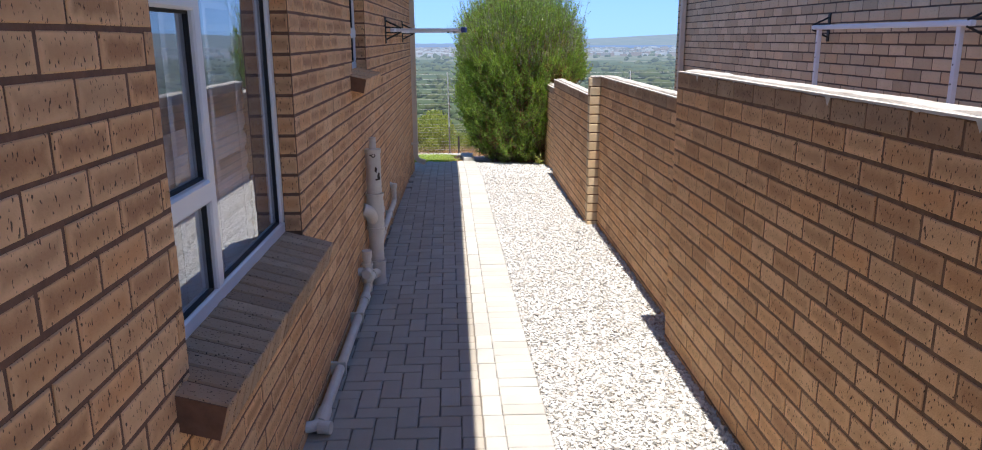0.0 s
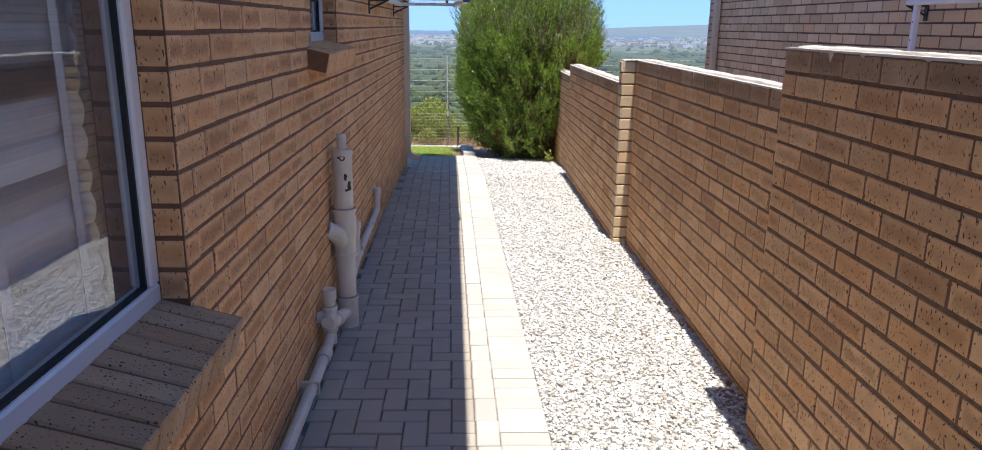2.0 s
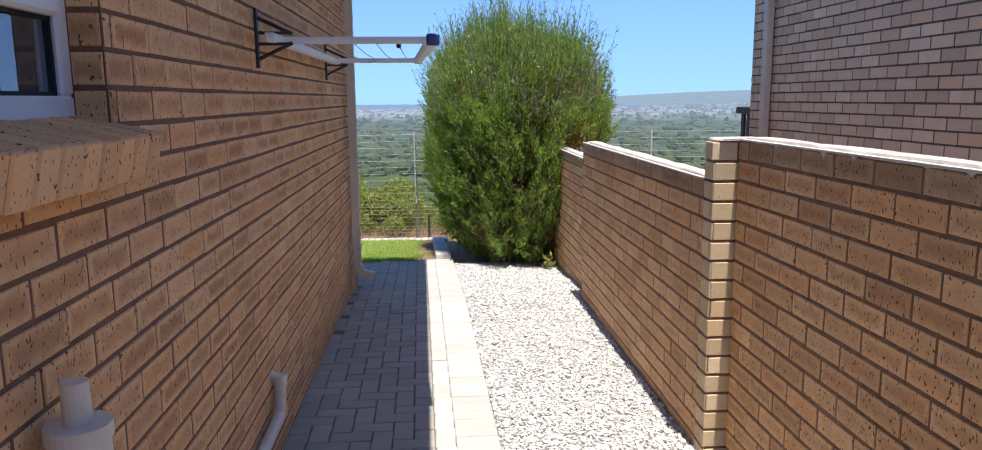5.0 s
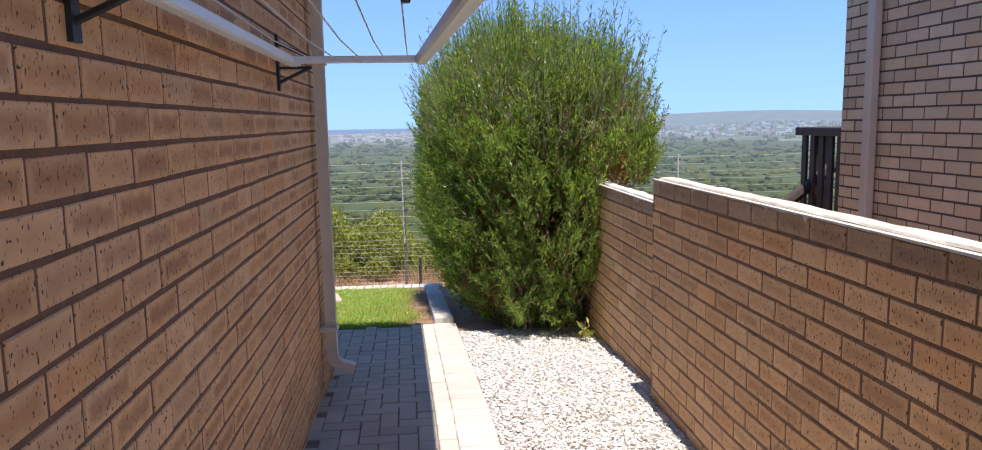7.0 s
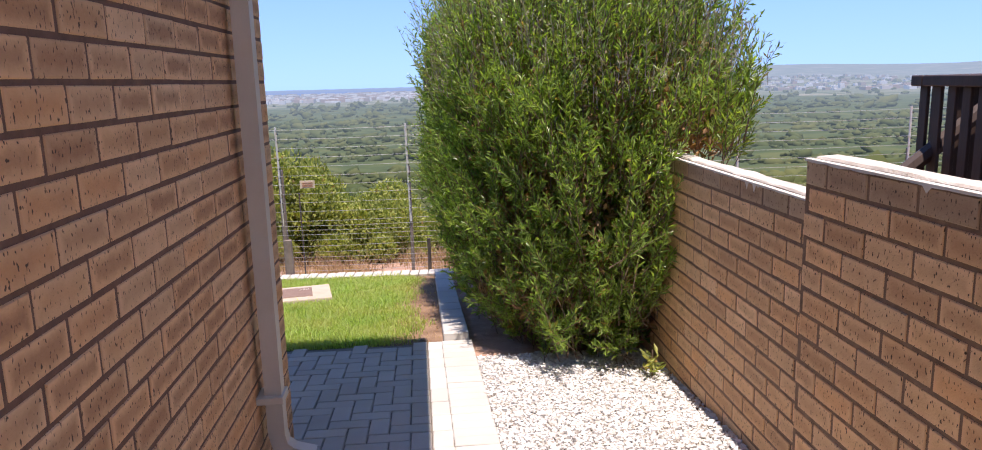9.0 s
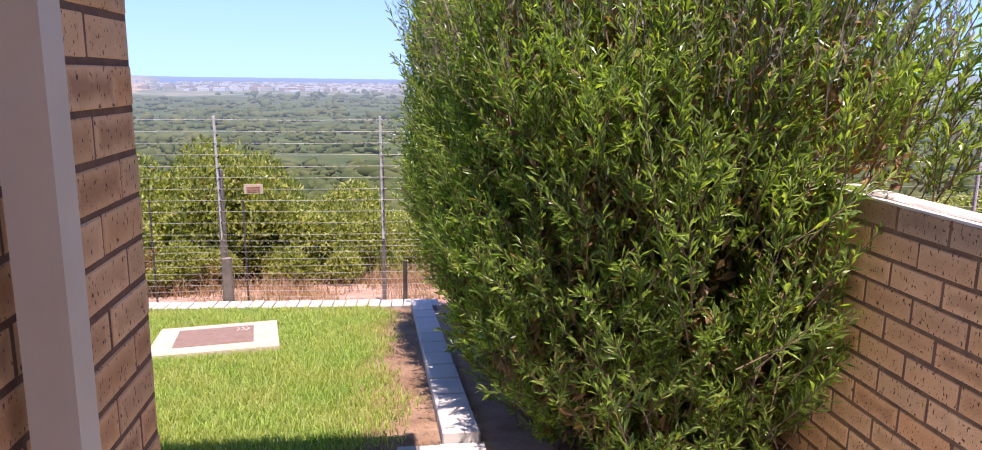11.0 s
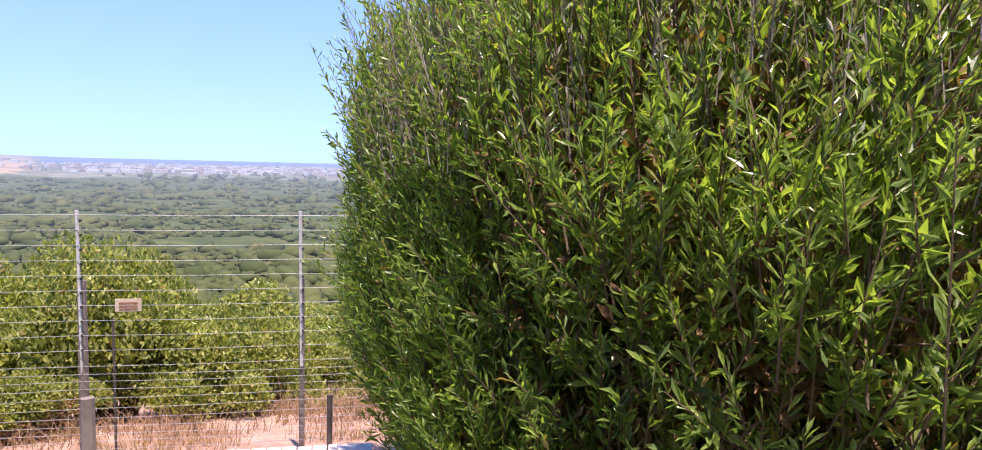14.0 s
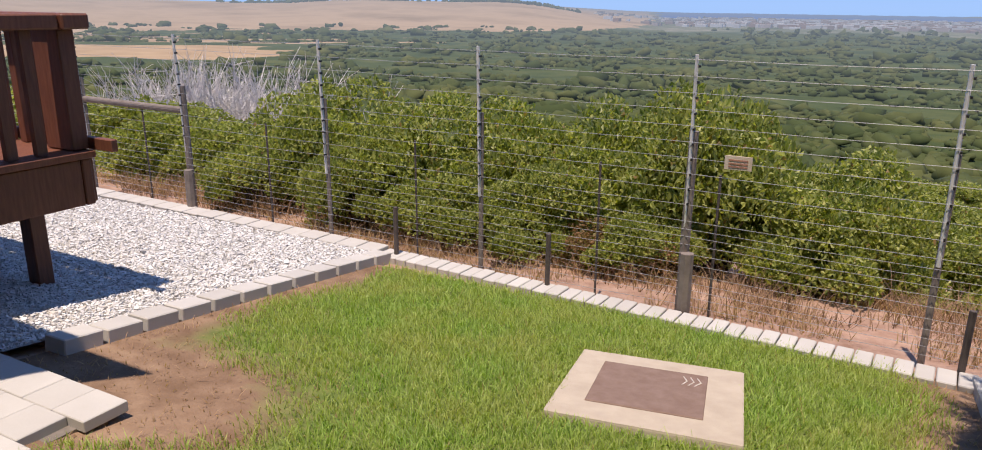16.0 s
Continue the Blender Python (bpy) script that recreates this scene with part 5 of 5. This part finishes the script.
def tall_bush():
    """The large upright bush: many leafy shoots on a rounded column, with brown limbs inside."""
    b = thing("tall_bush", "tall dense rounded bush with narrow glossy green leaves", "bush", at=(0.74, 6.47, gz(6.47)))
    half = np.array([1.12, 2.2, 1.34])
    mid = np.array([0.0, 0.0, 1.27])
    n = 11500

    def lean(p):
        """Reaches towards the wall, drawn in by the kerb, its front sloping back as it rises."""
        x, y, z = p.T.copy()
        front = np.clip((0.9 - y) / 1.8, 0, 1)
        y = y - 0.42 * x * np.clip(z / 1.1, 0.1, 1) + front * (0.30 * np.clip((z - 0.5) / 2.0, 0, 1) - 0.26 * np.clip(1 - z / 0.9, 0, 1))
        x = np.where(x < 0, x * (1 - 0.20 * np.clip(front, 0.3, 1) * np.clip(z / 0.8, 0.3, 1)), x)
        return np.stack([x, y, z], -1)

    d = unit(rng.normal(0, 1, (n, 3)))
    d[:, 2] = np.where(d[:, 2] < -0.9, -d[:, 2], d[:, 2])
    p = 3.5
    k = (np.abs(d) ** p).sum(1) ** (-1 / p)
    dent = np.array([noise.noise(tuple(q * 2.3)) for q in d]) * 0.12 + np.array([noise.noise(tuple(q * 5.5 + 7)) for q in d]) * 0.08
    depth = 1 - 0.34 * rng.random(n) ** 1.5
    gap = np.array([noise.noise(tuple(q * 3.1 + 3)) for q in d])
    low = np.where(d[:, 2] < 0, 1 - 0.06 * np.abs(d[:, 2]), 1.0)
    root = mid + d * k[:, None] * half * ((depth + dent - 0.10) * low)[:, None]
    taper = 1 - 0.10 * np.clip((0.85 - root[:, 2]) / 0.85, 0, 1)
    root = lean(root)
    root[:, 0] = np.where(root[:, 0] < 0, root[:, 0] * taper, root[:, 0])
    root[:, 0] = np.where(root[:, 2] < 1.40, np.minimum(root[:, 0], 0.30 - 0.25 * rng.random(n) ** 2), root[:, 0])
    root[:, 2] = np.maximum(root[:, 2], 0.03 + 0.1 * rng.random(n))
    # a thin, brown hollow in the side towards the path, and smaller gaps elsewhere
    bare = np.exp(-(((root - np.array([0.05, -1.6, 1.15])) / np.array([0.42, 0.9, 0.42])) ** 2).sum(1))
    keep = rng.random(n) > np.clip(0.72 * bare + 0.3 * np.clip(gap - 0.25, 0, 1) * 2.0, 0, 0.8)
    root, d = root[keep], d[keep]
    n = len(root)
    way = unit(d * np.array([0.42, 0.42, 0.25]) + np.array([0, 0, 0.75]) + rng.normal(0, 0.24, (n, 3)))
    long = rng.uniform(0.14, 0.34, n) * np.where(d[:, 2] > 0.45, 1.25, 1.0)
    tall = rng.random(n) < np.where(d[:, 2] > 0.40, 0.42, 0.07)
    long = np.where(tall, long * 1.8, long)
    way = unit(way * np.where(tall, 0.55, 1.0)[:, None] + np.array([0, 0, 0.3]) * tall[:, None])
    sv, sf = sticks(root - way * 0.1, root + way * long[:, None], np.full(n, 0.0035), np.full(n, 0.0012))
    tagged(attach("twig_mass", tri_mesh("twig_mass", sv, sf), M_BARK, b, "thin brown twigs"), kind="stuff")
    per = 29
    u = (np.arange(per)[None] + rng.random((n, per))) / per
    base = (root[:, None] + way[:, None] * (long[:, None] * u)[..., None]).reshape(-1, 3)
    wayr = np.repeat(way, per, 0)
    lw = unit(wayr * 1.0 + unit(rng.normal(0, 1, (n * per, 3))) * 0.95 + np.array([0, 0, 0.1]))
    ll = rng.uniform(0.036, 0.090, n * per) * (1.0 - 0.35 * u.ravel())
    v, f = leaf_arrays(base, lw, ll, ll * rng.uniform(0.15, 0.25, n * per))
    attach("crown", tri_mesh("crown", v, f), M_LEAF, b)
    # spent grey stalks standing above the leaves along the top
    g = 2600
    dg = unit(rng.normal(0, 1, (g, 3)) * np.array([1, 1, 0.5]) + np.array([-0.15, -0.1, 0.75]))
    dg = dg[dg[:, 2] > 0.32]
    g = len(dg)
    kg = (np.abs(dg) ** p).sum(1) ** (-1 / p)
    foot_g = lean(mid + dg * kg[:, None] * half * rng.uniform(0.82, 0.98, (g, 1)))
    wg = unit(dg * 0.22 + np.array([0, 0, 1.0]) + rng.normal(0, 0.16, (g, 3)))
    lg = rng.uniform(0.10, 0.28, g)
    vg, fg = sticks(foot_g, foot_g + wg * lg[:, None], np.full(g, 0.0020), np.full(g, 0.0009))
    tagged(attach("stalk_mass", tri_mesh("stalk_mass", vg, fg), M_STALK, b, "bare grey-brown flower stalks"), kind="stuff")
    ug = rng.random((g, 7)) * 0.75 + 0.25
    bg = (foot_g[:, None] + wg[:, None] * (lg[:, None] * ug)[..., None]).reshape(-1, 3)
    wr = unit(np.repeat(wg, 7, 0) + rng.normal(0, 0.45, (g * 7, 3)))
    lr = rng.uniform(0.018, 0.042, g * 7)
    vg, fg = leaf_arrays(bg, wr, lr, lr * 0.24, simple=True)
    tagged(attach("seed_head_mass", tri_mesh("seed_head_mass", vg, fg), M_SEED, b, "dull greyish-green seed heads"), kind="stuff")
    # limbs
    m = 60
    foot = np.stack([rng.normal(0, 0.12, m), rng.normal(0, 0.25, m), np.full(m, -0.05)], -1)
    dl = unit(rng.normal(0, 1, (m, 3)) * np.array([1, 1, 0.5]) + np.array([0, 0, 0.75]))
    end = mid * 0.7 + dl * half * 0.85
    knee = foot * 0.5 + end * 0.5 + rng.normal(0, 0.07, (m, 3)) - np.array([0, 0, 0.1])
    v1, f1 = sticks(foot, knee, np.full(m, 0.022), np.full(m, 0.014))
    v2, f2 = sticks(knee, end, np.full(m, 0.014), np.full(m, 0.004))
    tagged(attach("limb_mass", tri_mesh("limb_mass", np.concatenate([v1, v2]), np.concatenate([f1, f2 + len(v1)])), M_BARK, b, "brown limbs"), kind="stuff")
    # sparse inner leaves that close the sight through it
    q = 34000
    di = unit(rng.normal(0, 1, (q, 3)))
    ki = (np.abs(di) ** p).sum(1) ** (-1 / p)
    bi = mid + di * ki[:, None] * half * rng.uniform(0.55, 0.84, q)[:, None]
    bi = lean(bi)
    bi[:, 0] = np.where(bi[:, 0] < 0, bi[:, 0] * (1 - 0.12 * np.clip((0.85 - bi[:, 2]) / 0.85, 0, 1)), bi[:, 0])
    bi[:, 0] = np.where(bi[:, 2] < 1.40, np.minimum(bi[:, 0], 0.28), bi[:, 0])
    bi = bi[bi[:, 2] > 0.02]
    li = rng.uniform(0.05, 0.09, len(bi))
    v, f = leaf_arrays(bi, unit(rng.normal(0, 1, (len(bi), 3))), li, li * 0.4, simple=True)
    attach("inner_foliage", tri_mesh("inner_foliage", v, f), M_LEAF_DRY, b, "dry brownish inner leaves")
    return b


tall_bush()

weed = thing("weed", "small bright green seedling at the wall foot", "plant", at=(0.96, 4.40, gz(4.40) - 0.01))
n = 34
v, f = leaf_arrays(np.stack([rng.normal(0, 0.02, n), rng.normal(0, 0.02, n), rng.uniform(0.02, 0.16, n)], -1), unit(rng.normal(0, 1, (n, 3)) + np.array([0, 0, 0.5])), rng.uniform(0.05, 0.09, n), rng.uniform(0.015, 0.024, n))
attach("leaves", tri_mesh("leaves", v, f), M_LEAF_WILD, weed)
part("stem", tube((0, 0, 0), (0.0, 0.0, 0.17), 0.004, sides=6), M_BARK, weed)


def shrub(seed, leaves, leaf, material, label, spread=(1.0, 1.0, 0.85)):
    """A wild shrub one metre in radius: uneven clumps of leaves on short limbs."""
    r = np.random.default_rng(seed)
    s = thing("shrub", label, "shrub", "wild shrubs below the fence")
    m = 28
    c = unit(r.normal(0, 1, (m, 3))) * r.uniform(0.35, 0.85, (m, 1)) * np.array(spread)
    c[:, 2] = np.abs(c[:, 2]) * 1.05 + 0.14
    rad = r.uniform(0.17, 0.36, m)
    which = r.integers(0, m, leaves)
    dd = unit(r.normal(0, 1, (leaves, 3)))
    dd[:, 2] = np.where(dd[:, 2] < -0.05, -dd[:, 2], dd[:, 2])
    base = c[which] + dd * (rad[which] * (0.8 + 0.3 * r.random(leaves)))[:, None]
    base[:, 2] = np.maximum(base[:, 2], 0.04)
    lw = unit(dd * 0.5 + r.normal(0, 0.9, (leaves, 3)) + np.array([0, 0, 0.1]))
    ll = leaf * r.uniform(0.7, 1.3, leaves)
    v, f = leaf_arrays(base, lw, ll, ll * 0.62, simple=True)
    attach("crown", tri_mesh("crown", v, f), material, s)
    v, f = sticks(np.stack([r.normal(0, 0.06, m), r.normal(0, 0.06, m), np.full(m, -0.15)], -1), c, np.full(m, 0.022), np.full(m, 0.006))
    tagged(attach("limb_mass", tri_mesh("limb_mass", v, f), M_BARK, s), kind="stuff")
    return s


KINDS = [shrub(11 + i, 19000, 0.052, M_LEAF_WILD, "leafy green wild shrub growing below the fence") for i in range(3)]
SHRUBS = ((-6.1, 11.3, 1.05, 1.15), (-5.0, 11.0, 1.0, 1.05), (-4.1, 11.2, 0.95, 1.02), (-3.2, 11.1, 0.95, 1.0), (-2.3, 11.3, 1.0, 1.22), (-1.5, 11.1, 0.85, 1.0),
          (-0.95, 11.7, 0.75, 0.95), (-7.0, 11.2, 0.9, 0.9), (-8.1, 11.4, 1.0, 0.85), (-9.3, 11.2, 1.0, 0.8), (-5.6, 12.6, 1.15, 1.5), (-3.8, 12.8, 1.2, 1.5),
          (-2.6, 12.9, 1.1, 1.55), (-1.2, 13.3, 1.1, 1.25), (-6.9, 10.4, 0.65, 0.6), (-4.6, 10.25, 0.6, 0.65), (-3.6, 10.3, 0.6, 0.6), (-5.5, 10.3, 0.6, 0.7), (-2.7, 10.45, 0.55, 0.55),
          (-7.8, 12.9, 1.2, 1.3), (-10.5, 12.6, 1.2, 1.1), (-0.2, 12.4, 0.8, 0.7), (0.6, 13.6, 1.0, 0.8), (2.2, 13.4, 1.0, 0.8), (4.0, 13.0, 1.1, 0.8), (5.8, 12.8, 1.1, 0.9), (7.5, 12.5, 1.2, 0.9),
          (-12.4, 13.5, 1.3, 1.1), (1.6, 11.6, 0.6, 0.5), (3.2, 11.4, 0.6, 0.5))
for i, (x, y, wide, tall) in enumerate(SHRUBS):
    m = Matrix.Translation((x, y, float(land(np.float64(x), np.float64(y))) - 0.05)) @ Matrix.Rotation(i * 2.4, 4, "Z")
    src = KINDS[i % 3]
    ob = src if i < 3 else copy_thing(src, m)
    ob.matrix_basis = m
    ob.scale = (wide * 1.08, wide * (0.95 + 0.06 * (i % 4)), tall * (1.08 + 0.30 * ((i * 7) % 5) / 4))
for i in range(90):
    r_, a_ = rng.uniform(15, 60), rng.uniform(-62, 48)
    x, y = r_ * math.sin(radians(a_)), r_ * math.cos(radians(a_))
    sc = rng.uniform(0.9, 1.9)
    m = Matrix.Translation((x, y, float(land(np.float64(x), np.float64(y))) - 0.1)) @ Matrix.Rotation(rng.uniform(0, 6), 4, "Z")
    ob = copy_thing(KINDS[i % 3], m)
    ob.scale = (sc * 1.25, sc * 1.25, sc * 0.85)

yellow = shrub(40, 2600, 0.05, M_LEAF_YELLOW, "small shrub with yellow flowers behind the wall")
yellow.matrix_basis = Matrix.Translation((2.35, 8.1, gz(8.1) - 0.03))
yellow.scale = (0.55, 0.55, 1.22)
tagged(yellow, group="garden plants")

withered = shrub(55, 7000, 0.05, M_LEAF_RUST, "half-withered shrub with rusty brown leaves below the fence")
withered.matrix_basis = Matrix.Translation((-2.85, 10.35, float(land(np.float64(-2.85), np.float64(10.35))) - 0.05))
withered.scale = (0.75, 0.42, 0.42)

# bleached dead bush below the fence
dead = thing("dead_bush", "large bleached grey dead bush of fine bare twigs", "bush", at=(-13.6, 15.8, float(land(np.float64(-13.6), np.float64(15.8)))))
m = 420
foot = np.stack([rng.normal(0, 1.3, m), rng.normal(0, 0.6, m), np.zeros(m)], -1)
way = unit(rng.normal(0, 0.33, (m, 3)) + np.array([0, 0, 1.0]))
tipp = foot + way * rng.uniform(1.2, 2.6, (m, 1))
v1, f1 = sticks(foot, tipp, np.full(m, 0.016), np.full(m, 0.004))
k = 9
tb = np.repeat(foot + (tipp - foot) * 0.45, k, 0) + np.repeat(tipp - foot, k, 0) * rng.uniform(0, 0.5, (m * k, 1))
te = tb + unit(np.repeat(way, k, 0) + rng.normal(0, 0.5, (m * k, 3))) * rng.uniform(0.25, 0.7, (m * k, 1))
v2, f2 = sticks(tb, te, np.full(m * k, 0.007), np.full(m * k, 0.003))
tagged(attach("stem_mass", tri_mesh("stem_mass", v1, f1), M_DEAD, dead, "upright bare stems"), kind="stuff")
tagged(attach("twig_mass", tri_mesh("twig_mass", v2, f2), M_DEAD, dead, "fine bare twigs"), kind="stuff")

# dry grass on the bank below the fence
gx2, gy2 = rng.uniform(-10, 8, 26000), 9.45 + 1.9 * rng.random(26000) ** 1.3
z2 = land(gx2, gy2) - 0.04
den = np.array([noise.fractal((a * 0.9, b * 1.6, 3), 1.0, 2.0, 3) for a, b in zip(gx2, gy2)])
kk = (den > 0.12 - 0.2 * rng.random(26000))
dry = blades("dry_grass", gx2[kk], gy2[kk], 0.10, 0.0035, 1.1, M_STRAW, None, z2[kk])
tagged(dry, "straw-coloured dry grass on the reddish bank", "grass")

gx3, gy3 = rng.uniform(-9.5, 6, 15000), rng.uniform(9.75, 11.2, 15000)
den = np.array([noise.fractal((a * 0.8, b * 0.8, 9), 1.0, 2.0, 3) for a, b in zip(gx3, gy3)])
kk = den > 0.05 - 0.25 * rng.random(15000)
under = blades("dry_undergrowth", gx3[kk], gy3[kk], 0.17, 0.0030, 1.3, M_TWIG, None, land(gx3[kk], gy3[kk]) - 0.04)
tagged(under, "reddish-brown dead stalks beneath the wild shrubs", "undergrowth")

# ---- far away ----
n = 8200
rr, aa = 55 * (18.0 ** rng.random(n)), rng.uniform(-66, 50, n)
cx_, cy_ = rr * np.sin(np.radians(aa)), rr * np.cos(np.radians(aa))
sz = rng.uniform(1.0, 2.6, n) * (0.7 + rr / 450)
clump = np.array([noise.noise((a * 0.02, b * 0.02, 0)) for a, b in zip(cx_, cy_)]) > -0.22
clump &= ~((-cx_ > 0.72 * cy_ + 60) & (rr > FIELD[0] - 60) & (rr < FIELD[1] + 10))
cx_, cy_, sz = cx_[clump], cy_[clump], sz[clump]
vs, fs, off = [], [], 0
for k in range(3):
    c = np.stack([cx_ + rng.normal(0, 0.7, len(sz)) * sz, cy_ + rng.normal(0, 0.7, len(sz)) * sz, land(cx_, cy_) + sz * rng.uniform(-0.12, 0.28, len(sz))], -1)
    v, f = lumps(c, sz * rng.lognormal(-0.45, 0.38, len(sz)), (0.4, 0.75), 0.26)
    vs.append(v)
    fs.append(f + off)
    off += len(v)
tagged(attach("far_scrub", tri_mesh("far_scrub", np.concatenate(vs), np.concatenate(fs), True), M_WOOD_FAR), "dense green scrub covering the valley", "woodland", kind="stuff")

n = 900
rr, aa = rng.uniform(900, 2250, n), rng.uniform(-13, 48, n)
ridge = rng.random(n) < 0.45
rr, aa = np.where(ridge, rng.normal(1600, 22, n), rr), np.where(ridge, -rng.choice([24, 27, 30, 36, 41, 44], n) + rng.normal(0, 1.1, n), aa)
cx_, cy_ = rr * np.sin(np.radians(aa)), rr * np.cos(np.radians(aa))
v, f = lumps(np.stack([cx_, cy_, land(cx_, cy_) + 1.0], -1), rng.uniform(2.5, 7, n), (0.6, 0.9), 0.25)
tagged(attach("far_trees", tri_mesh("far_trees", v, f), M_WOOD_FAR), "dark scattered trees on the far hill and plain", "woodland", kind="stuff")

n = 2200
rr, aa = rng.uniform(1350, 2300, n), np.concatenate([rng.normal(-3, 7, n // 2), rng.uniform(-14, 45, n - n // 2)])
x, y = rr * np.sin(np.radians(aa)), rr * np.cos(np.radians(aa))
w, d_, h = rng.uniform(5, 20, n), rng.uniform(5, 14, n), rng.uniform(3, 6.5, n)
z = land(x, y)
corner = np.array([(-1, -1, 0), (1, -1, 0), (1, 1, 0), (-1, 1, 0), (-1, -1, 1), (1, -1, 1), (1, 1, 1), (-1, 1, 1)], float)
v = corner[None] * np.stack([w / 2, d_ / 2, h], -1)[:, None] + np.stack([x, y, z], -1)[:, None]
f = np.array([(4, 5, 6), (4, 6, 7), (0, 1, 5), (0, 5, 4), (1, 2, 6), (1, 6, 5), (2, 3, 7), (2, 7, 6), (3, 0, 4), (3, 4, 7)])
tagged(attach("far_town", tri_mesh("far_town", v.reshape(-1, 3), (f[None] + 8 * np.arange(n)[:, None, None]).reshape(-1, 3)), M_TOWN), "pale scattered houses of a distant town", "town", kind="stuff")

# ---- pieces of the walls and the path ----
side_rows = brick_rows(-12.0, HY - 0.001, -0.255, TOP, facing("x", HX, 1), (WIN1, WIN2), 0.217)
jambs = []
for yj, za, zb in ((WIN1[1], 0.935, 2.16), (WIN2[1], 1.53, 2.16)):
    zz = -0.255 + math.ceil((za + 0.255) / COURSE) * COURSE
    while zz < zb - 0.02:
        jambs.append((Matrix.Translation((HX - 0.041, yj - 0.002, zz + COURSE / 2)) @ Matrix.Rotation(radians(180), 4, "Z"), 0.070, 0.073))
        zz += COURSE
lay_pieces("brick", side_rows + jambs, wall_side, 0.05, 0.0028, M_BRICK, lambda p: -5.6 < p.y < 2.6 and 0.30 < p.z < 1.70)
back_rows = brick_rows(-4.0, HX - 0.001, -0.935, TOP, facing("y", HY, 1))
lay_pieces("brick", back_rows, wall_back, 0.05, 0.0028, M_BRICK, lambda p: p.x > -2.2, 200)
for w, bond, (name, xf, y0, y1, top) in zip(boundary, (-3.209, -1.755, 1.27, 1.27), SECTIONS):
    rows = brick_rows(y0 + 0.002, y1 - 0.002, top - 24 * COURSE, top, facing("x", xf, -1), shift=bond, pitch=0.2205)
    rows = [q for q in rows if q[0].translation.z > gz(q[0].translation.y) - 0.12]
    crown_rows = [q for q in rows if q[0].translation.z > top - COURSE]
    lay_pieces("brick", [q for q in rows if q[0].translation.z <= top - COURSE], w, 0.04, 0.0028, M_BRICK_WALL, lambda p: -5.2 < p.y < 5.5)
    lay_pieces("top_brick", crown_rows, w, 0.04, 0.0034, M_BRICK_TOP, lambda p: -5.2 < p.y < 5.5)
for w, xa, xb, yy, top, sign in ((boundary[0], 0.987, 1.098, -2.88, 1.578, 1), (boundary[2], 0.99, 1.10, 2.84, 1.234, 1)):
    rows = [q for q in brick_rows(xa, xb, top - 20 * COURSE, top, facing("y", yy, sign), shift=xa) if q[0].translation.z > -0.15]
    lay_pieces("brick", rows, w, 0.004, 0.003, M_BRICK_WALL, None, 0, "end_bricks")
rows = [(Matrix.Translation((1.043 + rng.normal(0, 0.004), 0.0, m.translation.z)) @ Matrix.Rotation(radians(180) + rng.normal(0, 0.02), 4, "Z"), 0.108, 0.073) for m in [Matrix.Translation((0, 0, 1.402 - (i + 0.5) * COURSE)) for i in range(18)]]
rows += [(Matrix.Translation((0.985, 0.057, m.translation.z)) @ Matrix.Rotation(radians(90), 4, "Z"), 0.106, 0.073) for m, _, _ in rows]
lay_pieces("brick", rows, pier, 0.03, 0.003, M_BRICK_PALE)
nb_rows = brick_rows(-9.0, NY - 0.001, -0.0, TOP + 0.4, facing("x", NX, -1), shift=0.1)
nb_rows = [q for q in nb_rows if q[0].translation.z > 0.7]
lay_pieces("brick", nb_rows, wall_nb, 0.04, 0.0028, M_BRICK_PALE, lambda p: p.y > -1.0 and 1.0 < p.z < 2.4)
lay_pieces("paver", paver_rows, pavement, 0.04, 0.004, M_PAVER, lambda p: -4.2 < p.y < 2.6, 300, "far_pavers")
lay_pieces("border_paver", edge_rows, pavement, 0.04, 0.004, M_PAVER_EDGE, lambda p: -5.2 < p.y < 5.5, 300, "far_border_pavers")
